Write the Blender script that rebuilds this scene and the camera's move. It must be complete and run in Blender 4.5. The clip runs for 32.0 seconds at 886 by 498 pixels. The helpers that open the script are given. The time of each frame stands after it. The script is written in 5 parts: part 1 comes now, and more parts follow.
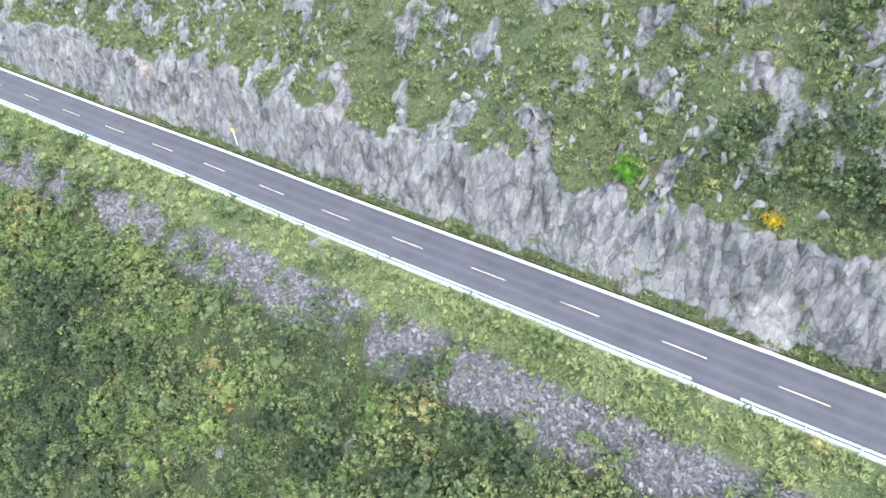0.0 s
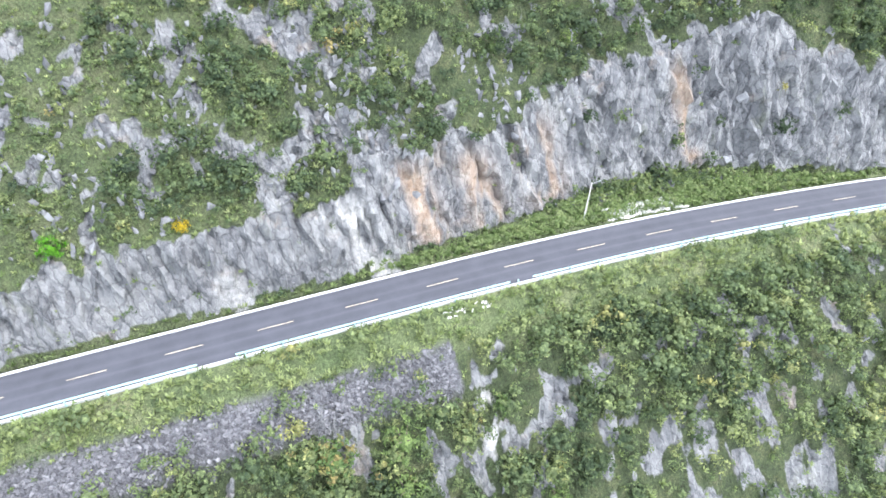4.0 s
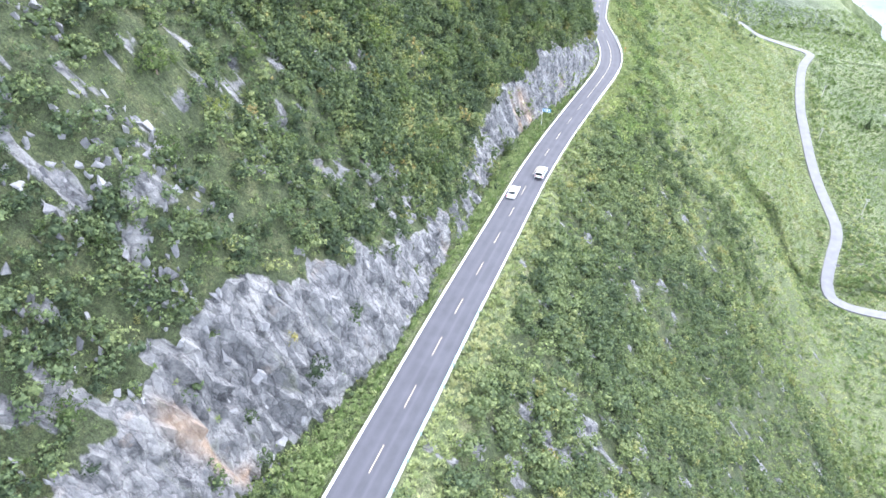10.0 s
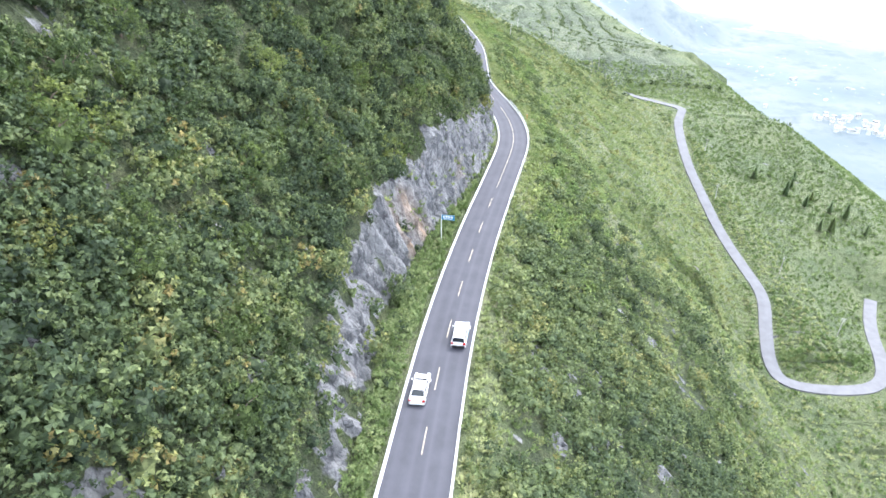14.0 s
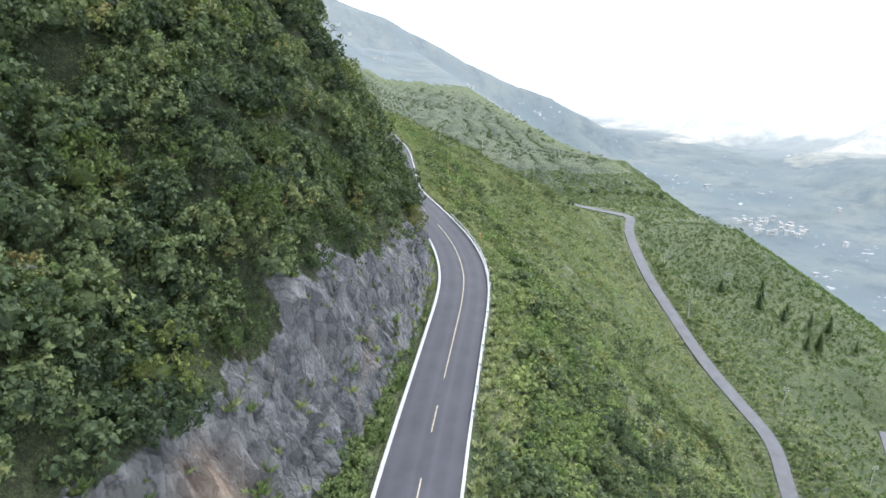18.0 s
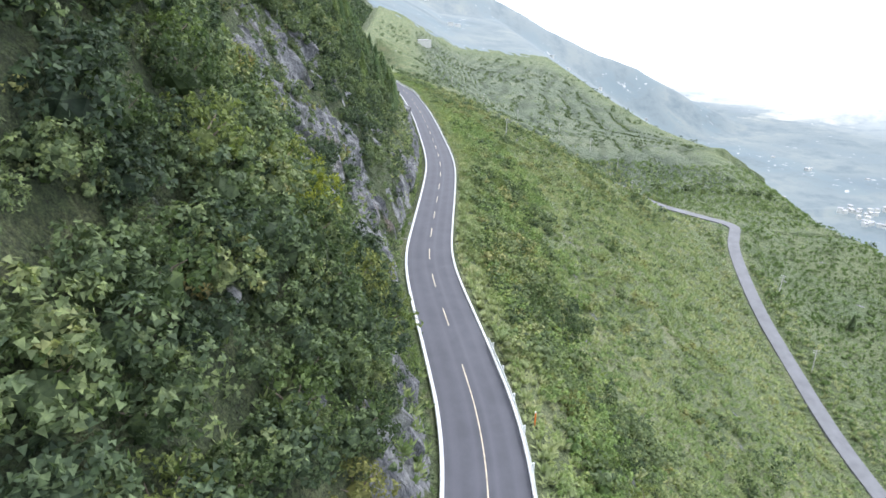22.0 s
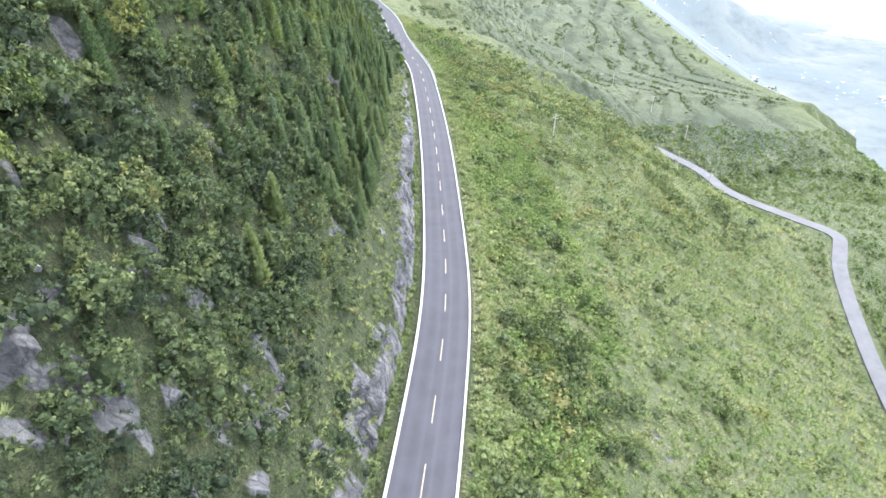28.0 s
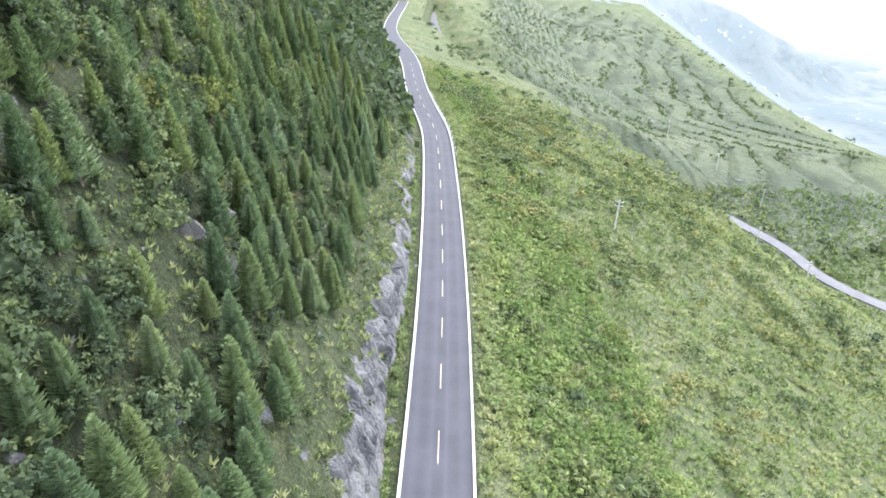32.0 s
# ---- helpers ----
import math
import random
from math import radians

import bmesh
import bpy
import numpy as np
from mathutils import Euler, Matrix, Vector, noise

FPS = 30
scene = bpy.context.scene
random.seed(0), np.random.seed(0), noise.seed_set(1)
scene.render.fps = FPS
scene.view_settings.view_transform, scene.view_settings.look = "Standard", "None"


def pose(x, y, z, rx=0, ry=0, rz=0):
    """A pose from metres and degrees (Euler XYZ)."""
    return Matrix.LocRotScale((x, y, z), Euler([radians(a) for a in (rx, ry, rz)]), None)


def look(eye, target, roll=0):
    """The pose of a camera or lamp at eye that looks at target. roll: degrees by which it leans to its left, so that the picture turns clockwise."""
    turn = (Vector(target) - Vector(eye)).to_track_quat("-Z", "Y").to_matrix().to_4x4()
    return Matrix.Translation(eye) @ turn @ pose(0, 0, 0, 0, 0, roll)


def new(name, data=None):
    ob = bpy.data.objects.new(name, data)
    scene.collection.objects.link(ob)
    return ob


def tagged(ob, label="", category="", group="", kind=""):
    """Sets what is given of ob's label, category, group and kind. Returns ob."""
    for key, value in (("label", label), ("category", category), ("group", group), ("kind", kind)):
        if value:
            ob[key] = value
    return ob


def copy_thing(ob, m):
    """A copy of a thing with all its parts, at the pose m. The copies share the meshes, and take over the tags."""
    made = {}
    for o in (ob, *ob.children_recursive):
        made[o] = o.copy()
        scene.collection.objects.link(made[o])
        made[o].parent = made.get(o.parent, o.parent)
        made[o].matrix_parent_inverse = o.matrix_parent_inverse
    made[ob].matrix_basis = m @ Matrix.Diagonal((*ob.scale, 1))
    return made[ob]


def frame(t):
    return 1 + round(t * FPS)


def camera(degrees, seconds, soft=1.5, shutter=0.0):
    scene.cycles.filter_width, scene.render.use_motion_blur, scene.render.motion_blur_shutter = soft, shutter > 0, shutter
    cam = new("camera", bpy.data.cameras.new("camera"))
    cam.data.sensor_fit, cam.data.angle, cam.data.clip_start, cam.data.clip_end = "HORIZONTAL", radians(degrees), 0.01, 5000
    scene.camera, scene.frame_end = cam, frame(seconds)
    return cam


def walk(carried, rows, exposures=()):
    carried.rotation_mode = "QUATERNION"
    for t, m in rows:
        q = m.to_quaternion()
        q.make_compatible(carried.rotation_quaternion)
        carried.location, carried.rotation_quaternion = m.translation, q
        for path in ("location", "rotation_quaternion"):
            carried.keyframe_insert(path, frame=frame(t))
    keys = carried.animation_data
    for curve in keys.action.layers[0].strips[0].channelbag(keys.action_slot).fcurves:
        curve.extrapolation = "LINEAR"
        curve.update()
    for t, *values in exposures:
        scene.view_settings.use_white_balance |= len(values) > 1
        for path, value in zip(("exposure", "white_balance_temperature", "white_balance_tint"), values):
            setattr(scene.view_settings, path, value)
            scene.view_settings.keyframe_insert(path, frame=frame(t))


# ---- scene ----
cam = camera(70.8, 32.0, soft=1.6)
PATH = [
    (0, 0.00, 0.00, 48.00, 0.01, -44.20),
    (0.5, 2.31, -3.80, 48.59, -4.03, -43.79),
    (1, 4.06, -6.99, 49.11, -8.99, -43.50),
    (1.5, 4.63, -8.90, 49.19, -15.94, -43.26),
    (2, 5.08, -12.27, 50.64, -22.20, -42.83),
    (2.5, 4.70, -15.41, 52.28, -28.83, -41.86),
    (3, 4.49, -17.29, 53.59, -35.60, -41.18),
    (3.5, 4.96, -17.46, 54.08, -42.57, -40.49),
    (4, 5.29, -17.26, 54.26, -49.64, -39.49),
    (4.5, 5.47, -17.20, 54.40, -56.06, -38.09),
    (6.5, 8.59, -14.93, 56.61, -75.44, -34.23),
    (7, 12.09, -11.61, 58.83, -81.06, -35.30),
    (7.5, 16.52, -7.90, 61.09, -86.84, -36.17),
    (8, 20.89, -5.88, 62.49, -90.88, -35.86),
    (8.5, 26.75, -4.56, 65.04, -94.33, -36.63),
    (9, 32.19, -4.07, 66.31, -97.72, -36.68),
    (9.5, 38.79, -4.26, 65.57, -100.72, -36.13),
    (10, 46.25, -5.04, 64.89, -103.55, -36.15),
    (10.5, 53.58, -6.49, 63.43, -105.87, -35.98),
    (11, 60.73, -7.99, 61.69, -107.90, -35.73),
    (11.5, 68.06, -10.11, 59.59, -109.59, -35.34),
    (12, 75.25, -12.57, 57.26, -111.16, -34.66),
    (12.5, 82.55, -15.33, 54.49, -112.64, -33.59),
    (13, 89.16, -18.14, 51.95, -114.00, -32.38),
    (13.5, 96.16, -21.31, 48.97, -115.18, -31.09),
    (14, 102.58, -24.18, 45.92, -116.39, -29.66),
    (14.5, 108.91, -27.48, 42.74, -117.49, -27.96),
    (16.5, 134.05, -41.57, 33.49, -121.25, -22.34),
    (17, 139.90, -45.24, 32.02, -121.99, -21.30),
    (17.5, 145.46, -48.93, 30.73, -122.56, -20.30),
    (18, 151.11, -52.71, 29.55, -122.99, -19.34),
    (18.5, 156.64, -56.56, 28.66, -123.29, -18.51),
    (19, 161.97, -60.35, 28.12, -123.38, -18.09),
    (19.5, 167.15, -64.11, 27.99, -123.14, -18.12),
    (20, 172.26, -67.88, 27.70, -122.37, -18.11),
    (20.5, 177.63, -71.81, 28.12, -121.14, -18.75),
    (21, 182.37, -75.69, 28.60, -119.50, -19.58),
    (21.5, 187.45, -79.59, 29.95, -117.83, -21.09),
    (22, 192.29, -83.58, 30.77, -116.01, -22.22),
    (22.5, 196.98, -87.22, 32.28, -114.25, -23.77),
    (23, 201.80, -90.94, 34.29, -112.58, -25.36),
    (23.5, 206.02, -93.59, 36.26, -111.59, -26.48),
    (24, 210.85, -96.35, 38.43, -110.93, -27.68),
    (24.5, 215.80, -98.58, 39.79, -110.86, -28.17),
    (25, 220.98, -100.94, 41.61, -110.94, -29.01),
    (25.5, 226.07, -103.23, 42.47, -111.19, -29.44),
    (27.5, 248.08, -114.09, 42.69, -112.63, -30.53),
    (28, 253.52, -116.63, 42.42, -112.70, -30.35),
    (28.5, 259.60, -119.36, 42.30, -112.72, -30.32),
    (29, 265.90, -122.41, 41.97, -112.50, -30.27),
    (29.5, 271.80, -125.29, 41.32, -112.09, -30.07),
    (30, 277.48, -128.10, 40.77, -111.56, -29.76),
    (30.5, 283.24, -131.01, 39.36, -110.94, -28.97),
    (31, 289.31, -133.82, 38.52, -110.42, -28.53),
    (31.5, 295.15, -136.77, 37.58, -109.82, -28.16),
    (32, 301.14, -139.38, 36.55, -109.43, -27.65),
]
EXPO = [(t, e, k, 15 if 8 < t < 15 else 11 if 16 < t < 22 else 14.5 if t > 22 else 12) for t, e, k in ((0, 1.6, 6050), (4.5, 1.75, 6000), (9, 1.95, 5850), (13, 1.8, 5900), (16.5, 1.18, 6050), (18, 0.78, 6050), (20, 0.58, 6000), (21, 0.72, 6000), (23, 1.31, 6000), (25, 1.5, 6050), (28, 1.54, 6100), (32, 1.55, 6100))]
walk(cam, [(t, pose(x, y, z, 90 + pitch, 0, yaw)) for t, x, y, z, yaw, pitch in PATH], EXPO)

# ---- light ----
world = bpy.data.worlds.new("overcast_sky")
scene.world = world
world.use_nodes = True
wn, wl = world.node_tree.nodes, world.node_tree.links
wn.clear()
sky = wn.new("ShaderNodeTexSky")
sky.sky_type, sky.sun_disc = "NISHITA", False
sky.sun_elevation, sky.sun_rotation = radians(48), radians(150)
sky.air_density, sky.dust_density = 1.0, 6.0
bg = wn.new("ShaderNodeBackground")
bg.inputs["Strength"].default_value = 0.12
cloud = wn.new("ShaderNodeBackground")
cloud.inputs["Color"].default_value = (0.93, 0.97, 1.0, 1)
cloud.inputs["Strength"].default_value = 1.25
both = wn.new("ShaderNodeMixShader")
both.inputs[0].default_value = 0.85
wout = wn.new("ShaderNodeOutputWorld")
wl.new(sky.outputs[0], bg.inputs["Color"])
wl.new(bg.outputs[0], both.inputs[1])
wl.new(cloud.outputs[0], both.inputs[2])
wl.new(both.outputs[0], wout.inputs["Surface"])
sun = new("sun", bpy.data.lights.new("sun", "SUN"))
sun.data.energy, sun.data.angle, sun.data.color = 1.6, radians(14), (1.0, 0.96, 0.9)
sun.matrix_world = look((60, -140, 200), (0, 0, 0))

# ---- plan: the road's middle line, its height, and the hill on both sides ----
ROAD = [(-140, 131), (-100, 107.5), (-66, 87.2), (-47.9, 76.2), (-29.9, 65.5), (-12.8, 54.8), (13.3, 39.2), (30.3, 28.9),
        (56.3, 13.7), (74, 3.1), (90.6, -7.9), (99, -13.6), (116.1, -24.6), (133.4, -36), (151.9, -47.8), (168.2, -59.4),
        (184.1, -71.7), (203, -87.8), (211.4, -95), (218.5, -100), (228.5, -104.8), (239.6, -108.2), (255.2, -112.9),
        (264.3, -116.5), (272.8, -120.9), (296.2, -133.5), (312.5, -141.8), (330.8, -149.3), (373.3, -165.0), (426.7, -182.6), (443.2, -186.6),
        (464.3, -190.6), (487.5, -195.9), (516.9, -203.7), (544, -209), (577.6, -213.3), (619, -223), (684, -246), (800, -290), (1000, -375), (1400, -540), (2000, -800), (4200, -1750)]
LEVEL = [(-140, -6), (-60, -2.5), (-2, 0.9), (32, 2.7), (55, 3.4), (75, 3.3), (100, 3.0), (117, 1.5), (135, -0.2), (145, -1.8),
         (178, -3.4), (193, -3.4), (244, -1.5), (254, -1.8), (294, -3.4), (340, -4.8), (380, -5), (460, -7), (700, -10), (1000, 0), (2000, 60), (4200, 100)]


def smoothed(pts, rounds=4):
    p = np.array(pts, float)
    for _ in range(rounds):
        q = np.empty((2 * len(p) - 2, p.shape[1]))
        q[0::2], q[1::2] = 0.75 * p[:-1] + 0.25 * p[1:], 0.25 * p[:-1] + 0.75 * p[1:]
        p = np.vstack([p[:1], q, p[-1:]])
    return p


def resampled(p, step):
    s = np.r_[0, np.cumsum(np.linalg.norm(np.diff(p, axis=0), axis=1))]
    n = np.arange(0, s[-1], step)
    return np.stack([np.interp(n, s, c) for c in p.T], 1)


def smooth01(x):
    x = np.clip(x, 0, 1)
    return x * x * (3 - 2 * x)


RXY = resampled(smoothed(ROAD), 1.0)
level = np.interp(RXY[:, 0], [a for a, _ in LEVEL], [b for _, b in LEVEL])
RZ = np.convolve(np.pad(level, 10, mode="edge"), np.ones(21) / 21, "valid")
RT = np.gradient(RXY, axis=0)
RT /= np.linalg.norm(RT, axis=1)[:, None]
RN = np.stack([-RT[:, 1], RT[:, 0]], 1)
NS = len(RXY)


def road_at(s, d=0.0, up=0.0):
    """A place s metres along the road and d metres to its uphill side."""
    s = np.asarray(s, float)
    k = np.arange(NS)
    f = lambda a: np.interp(s, k, a)
    d = np.asarray(d, float)
    return np.stack([f(RXY[:, 0]) + d * f(RN[:, 0]), f(RXY[:, 1]) + d * f(RN[:, 1]), f(RZ) + up], -1)


def half_wide(s):
    """Half of the asphalt's width."""
    return np.interp(s, [430, 490], [3.13, 2.93])


def heading(s):
    k = min(max(int(s), 0), NS - 1)
    return math.degrees(math.atan2(RT[k, 1], RT[k, 0]))


def nearest(x, y):
    """The stretch s and the signed distance d of places from the road."""
    x, y = np.asarray(x, float).ravel(), np.asarray(y, float).ravel()
    s, d = np.empty(len(x)), np.empty(len(x))
    for i in range(0, len(x), 20000):
        j = slice(i, i + 20000)
        k = np.argmin((x[j, None] - RXY[None, ::4, 0]) ** 2 + (y[j, None] - RXY[None, ::4, 1]) ** 2, axis=1) * 4
        for _ in range(3):
            v = np.stack([x[j] - RXY[k, 0], y[j] - RXY[k, 1]], 1)
            along = (v * RT[k]).sum(1)
            k2 = np.clip(k + np.rint(along).astype(int), 0, NS - 1)
            if (k2 == k).all():
                break
            k = k2
        v = np.stack([x[j] - RXY[k, 0], y[j] - RXY[k, 1]], 1)
        s[j] = k + np.clip((v * RT[k]).sum(1), -60, 60)
        side = (v * RN[k]).sum(1)
        d[j] = np.where(side >= 0, 1, -1) * np.hypot(v[:, 0], v[:, 1])
    return s, d


def hashed(i, j, k, seed):
    n = (i * 374761393 + j * 668265263 + k * 2147483647 + seed * 1274126177) & 0xFFFFFFFF
    n = ((n ^ (n >> 13)) * 1274126177) & 0xFFFFFFFF
    return ((n ^ (n >> 16)) & 0xFFFF) / 65535.0


def vnoise(x, y, z=0.0, seed=1):
    """Smooth noise from 0 to 1."""
    x, y = np.asarray(x, float), np.asarray(y, float)
    z = np.broadcast_to(np.asarray(z, float), x.shape)
    i, j, k = np.floor(x).astype(np.int64), np.floor(y).astype(np.int64), np.floor(z).astype(np.int64)
    u, v, w = smooth01(x - i), smooth01(y - j), smooth01(z - k)
    out = 0
    for a in (0, 1):
        for b in (0, 1):
            for c in (0, 1):
                out = out + hashed(i + a, j + b, k + c, seed) * np.where(a, u, 1 - u) * np.where(b, v, 1 - v) * np.where(c, w, 1 - w)
    return out


def fbm(x, y, z=0.0, seed=1, octaves=4):
    out, amp, total = 0, 1.0, 0
    for o in range(octaves):
        f = 2.03 ** o
        out = out + amp * vnoise(np.asarray(x) * f, np.asarray(y) * f, np.asarray(z) * f, seed + o)
        total += amp
        amp *= 0.5
    return out / total


def cells(x, y, seed=1):
    """A value from 0 to 1 for the nearest of scattered sites, and how near the border with the next is."""
    x, y = np.asarray(x, float), np.asarray(y, float)
    i, j = np.floor(x).astype(np.int64), np.floor(y).astype(np.int64)
    best, second, value = np.full(x.shape, 9.0), np.full(x.shape, 9.0), np.zeros(x.shape)
    for a in (-1, 0, 1):
        for b in (-1, 0, 1):
            u, v = i + a, j + b
            gap = np.hypot(u + hashed(u, v, u * 0, seed) - x, v + hashed(u, v, u * 0, seed + 1) - y)
            won = gap < best
            second = np.where(won, best, np.minimum(second, gap))
            value = np.where(won, hashed(u, v, u * 0, seed + 2), value)
            best = np.where(won, gap, best)
    return value, second - best


# uphill: stretch, foot of the cut, its run, its height, the slope above it, how bare the rock is (cut, slope)
UP = [(0, 4.3, 2.5, 8, 1.0, .9, .4), (150, 4.3, 2.5, 8.5, 1.0, .95, .45), (178, 4.3, 2.4, 8.5, 1.05, 1, .46), (205, 4.4, 3, 9.5, 1.05, 1, .55),
      (216, 5.5, 4, 12, 1.1, 1, .5), (232, 7, 4.5, 13, 1.15, 1, .45), (246, 10.5, 6, 14, 1.15, 1, .42), (262, 10.5, 5.2, 17, 1.2, 1, .4),
      (272, 7.5, 6, 17, 1.2, 1, .25), (284, 5, 4.6, 14.5, 1.2, 1, .35), (294, 5, 4, 11, 1.2, .9, .35), (315, 6, 3, 7, 1.5, .5, .3),
      (335, 6.5, 3, 7, 1.6, .6, .2), (352, 8, 4, 8.5, 1.4, .7, .1), (366, 8, 4, 11, 1.4, 1, .1), (376, 7.5, 3.5, 13, 1.5, 1, .05),
      (394, 5, 4, 13, 1.6, 1, .05), (410, 4.2, 2.4, 12, 1.75, .95, .05), (425, 4.1, 2.5, 10, 1.7, .7, .05), (445, 4.2, 3, 7, 1.6, .35, .1),
      (458, 4.4, 3, 5, 1.75, .4, .55), (466, 4.4, 3, 5, 1.75, .45, .86), (474, 4.5, 3, 6, 1.85, .6, .92), (481, 4.5, 3, 6, 1.88, .6, .86), (489, 4.5, 2, 5.5, 1.9, .6, .42), (500, 4.6, 1.3, 5, 1.75, .75, .3), (510, 4.6, 1.3, 5, 1.75, .75, .2),
      (530, 4.6, 1.3, 5, 1.6, .8, .15), (552, 4.6, 1.6, 6, 1.6, .9, .1), (575, 4.8, 1.6, 5, 1.45, .8, .05), (610, 5, 1.6, 3.5, 1.3, .6, 0),
      (700, 5, 2, 2.5, 1.0, .3, 0), (1000, 5, 2, 2, .8, .2, 0)]
# downhill: stretch, distance and drop of the lower road, width of the shelf past it, how bare the rock is
DOWN = [(0, 104, 112, 45, .1), (190, 104, 112, 45, .12), (225, 104, 112, 45, .6), (262, 104, 112, 45, .55), (300, 104, 112, 45, .36), (380, 104, 113, 50, .22), (446, 104, 113, 60, .1), (540, 136, 98, 75, 0), (600, 147, 88, 90, 0),
        (655, 150, 71, 80, 0), (690, 142, 68, 75, 0), (760, 142, 60, 110, 0), (817, 142, 56, 140, 0), (1000, 130, 62, 150, 0), (1400, 130, 62, 150, 0)]
# the narrow road on the lower slope
LOW = [(800, -306, -27), (733, -287, -32), (688, -281, -37), (644, -288, -46), (619, -290, -49), (598, -290, -52), (560, -302, -60), (525, -316, -67), (500, -326, -71), (475, -333, -74), (457, -335, -75), (435, -328, -75), (407, -335, -75), (389, -340, -75), (383, -333, -75.5), (373, -320, -77.5), (336, -292, -84),
       (309, -277, -90), (280, -262, -97), (256, -252, -101), (240, -246, -104), (226, -231, -108), (214, -220, -112), (205, -218, -114), (194, -234, -115),
       (189, -252, -116), (197, -266, -116), (215, -285, -117), (230, -310, -118)]
TERRACE = {}
LOWP = resampled(smoothed(LOW, 3), 2.0)
UPA, DOWNA = np.array(UP, float), np.array(DOWN, float)


def along(table, col, s):
    return np.interp(s, table[:, 0], table[:, col])


def terrain(x, y):
    """Height, bareness and stretch, distance of the ground at places."""
    s, d = nearest(x, y)
    x, y = np.asarray(x, float).ravel(), np.asarray(y, float).ravel()
    base = np.interp(s, np.arange(NS), RZ)
    hollow = smooth01((-d - 55) / 35) * smooth01((s - 370) / 25) * smooth01((480 - s) / 25)
    base = base + hollow * (-2.6 - base)
    wob = (fbm(s / 9.0, np.zeros_like(s), 0, 5, 3) - 0.5)
    foot = along(UPA, 1, s) + 1.6 * wob * np.clip(along(UPA, 1, s) - 3.6, 0, 1.2)
    run, high, slope = along(UPA, 2, s), along(UPA, 3, s) * (1 + 0.5 * (fbm(s / 14.0, s * 0, 0, 8, 3) - 0.5)), along(UPA, 4, s)
    f = np.clip((d - foot) / run, 0, 1)
    apron = 0.16 * np.clip(np.minimum(d, foot) - 3.9, 0, 20) - 0.12 * np.clip((d - 3.4) / 0.5, 0, 1)
    above = np.clip(d - foot - run, 0, 500)
    big = fbm(x / 38.0, y / 38.0, 0, 21, 3) - 0.5
    upz = apron + high * f ** 1.1 + slope * above * (1 - 0.16 * smooth01(above / 110)) + 13 * big * smooth01(above / 30)
    m = -d
    far, drop, shelf = along(DOWNA, 1, s), along(DOWNA, 2, s), along(DOWNA, 3, s)
    u = np.clip((m - 5.0) / (far - 5.0), 0, 1)
    dnz = -0.10 - 0.1 * np.clip(m - 3.6, 0, 1.6) - drop * u ** 1.1 + 9 * big * smooth01((m - 12) / 30) * smooth01((far - 6 - m) / 25)
    past = np.clip(m - far - 3, 0, 900)
    dnz = dnz - 0.12 * np.minimum(past, shelf) - 0.62 * np.clip(past - shelf, 0, 900)
    bed = np.clip((3.45 - np.abs(d)) / 0.2, 0, 1)
    z = base + np.where(d > 0, upz, dnz) - 0.35 * bed
    # the valley floor, its far side, and a far spur of the hill
    broad = fbm(x / 420.0, y / 420.0, 0, 71, 5) - 0.5
    z = np.maximum(z, -340 + 26 * broad + (0.36 + 0.4 * broad) * np.clip(m - 1300 + 500 * broad, 0, 4000))
    z = np.maximum(z, 190 - 0.42 * np.clip(m + 150, 0, 2000) - 0.75 * np.abs(s - 2250) + 120 * broad)
    # terraced fields
    step = 3.2
    fields = smooth01((s - 690) / 40) * smooth01((m - 45) / 30) * smooth01((far + shelf - m) / 30) * smooth01((1500 - s) / 200)
    zt = z + 5 * (fbm(x / 60.0, y / 60.0, 0, 81, 2) - 0.5)
    zq = np.floor(zt / step) * step + step * smooth01((zt / step - np.floor(zt / step)) * 3.2 - 2.2) - (zt - z)
    z = z + fields * 0.9 * (zq - z)
    # the bed of the lower road
    near = np.flatnonzero(((m > 42) | ((s > 640) & (m > 14))) & (m < 330) & (s > 330) & (s < 1100))
    for i in range(0, len(near), 8000):
        j = near[i:i + 8000]
        gap = np.hypot(x[j, None] - LOWP[None, :, 0], y[j, None] - LOWP[None, :, 1])
        k = gap.argmin(1)
        g = gap[np.arange(len(j)), k]
        z[j] += (1 - smooth01((g - 4.5) / 26)) * (LOWP[k, 2] - 0.25 - z[j])
    bare = np.where(d > 0, np.where(f < 1, along(UPA, 5, s) * np.clip(f * 6, 0, 1), along(UPA, 6, s)), along(DOWNA, 4, s) * smooth01((m - 6) / 6))
    bare = np.where((d > 0) & (f >= 1), bare + (along(UPA, 5, s) - bare) * np.clip(1 - above / 1.5, 0, 1), bare)
    bare = bare * np.where((d > 0) & (s > 452) & (s < 505), smooth01((24.5 - d) / 6), 1)
    # rock shows in patches: outcrops on the slopes, nearly all of the cut
    patches = fbm(x / 2.3, y / 2.3, z / 6.0, 35, 4) - 0.5
    face = (d > 0) & (f < 1)
    bare = smooth01((bare * np.where(face, 1.35, 0.85) + 2.1 * patches - 0.45) * 3.0 + 0.1)
    scree = (s < 217) * smooth01((m - 7.0) / 1.2) * smooth01((12.8 - m) / 2.0) * smooth01((fbm(x / 4.5, y / 4.5, 0, 37, 4) - 0.31) * 9)
    TERRACE["scree"] = scree
    rough = smooth01((np.abs(d) - 4.2) / 3)
    slab, edge = cells((x + 0.25 * z) / 1.7, (y - 0.2 * z) / 1.7, 43)
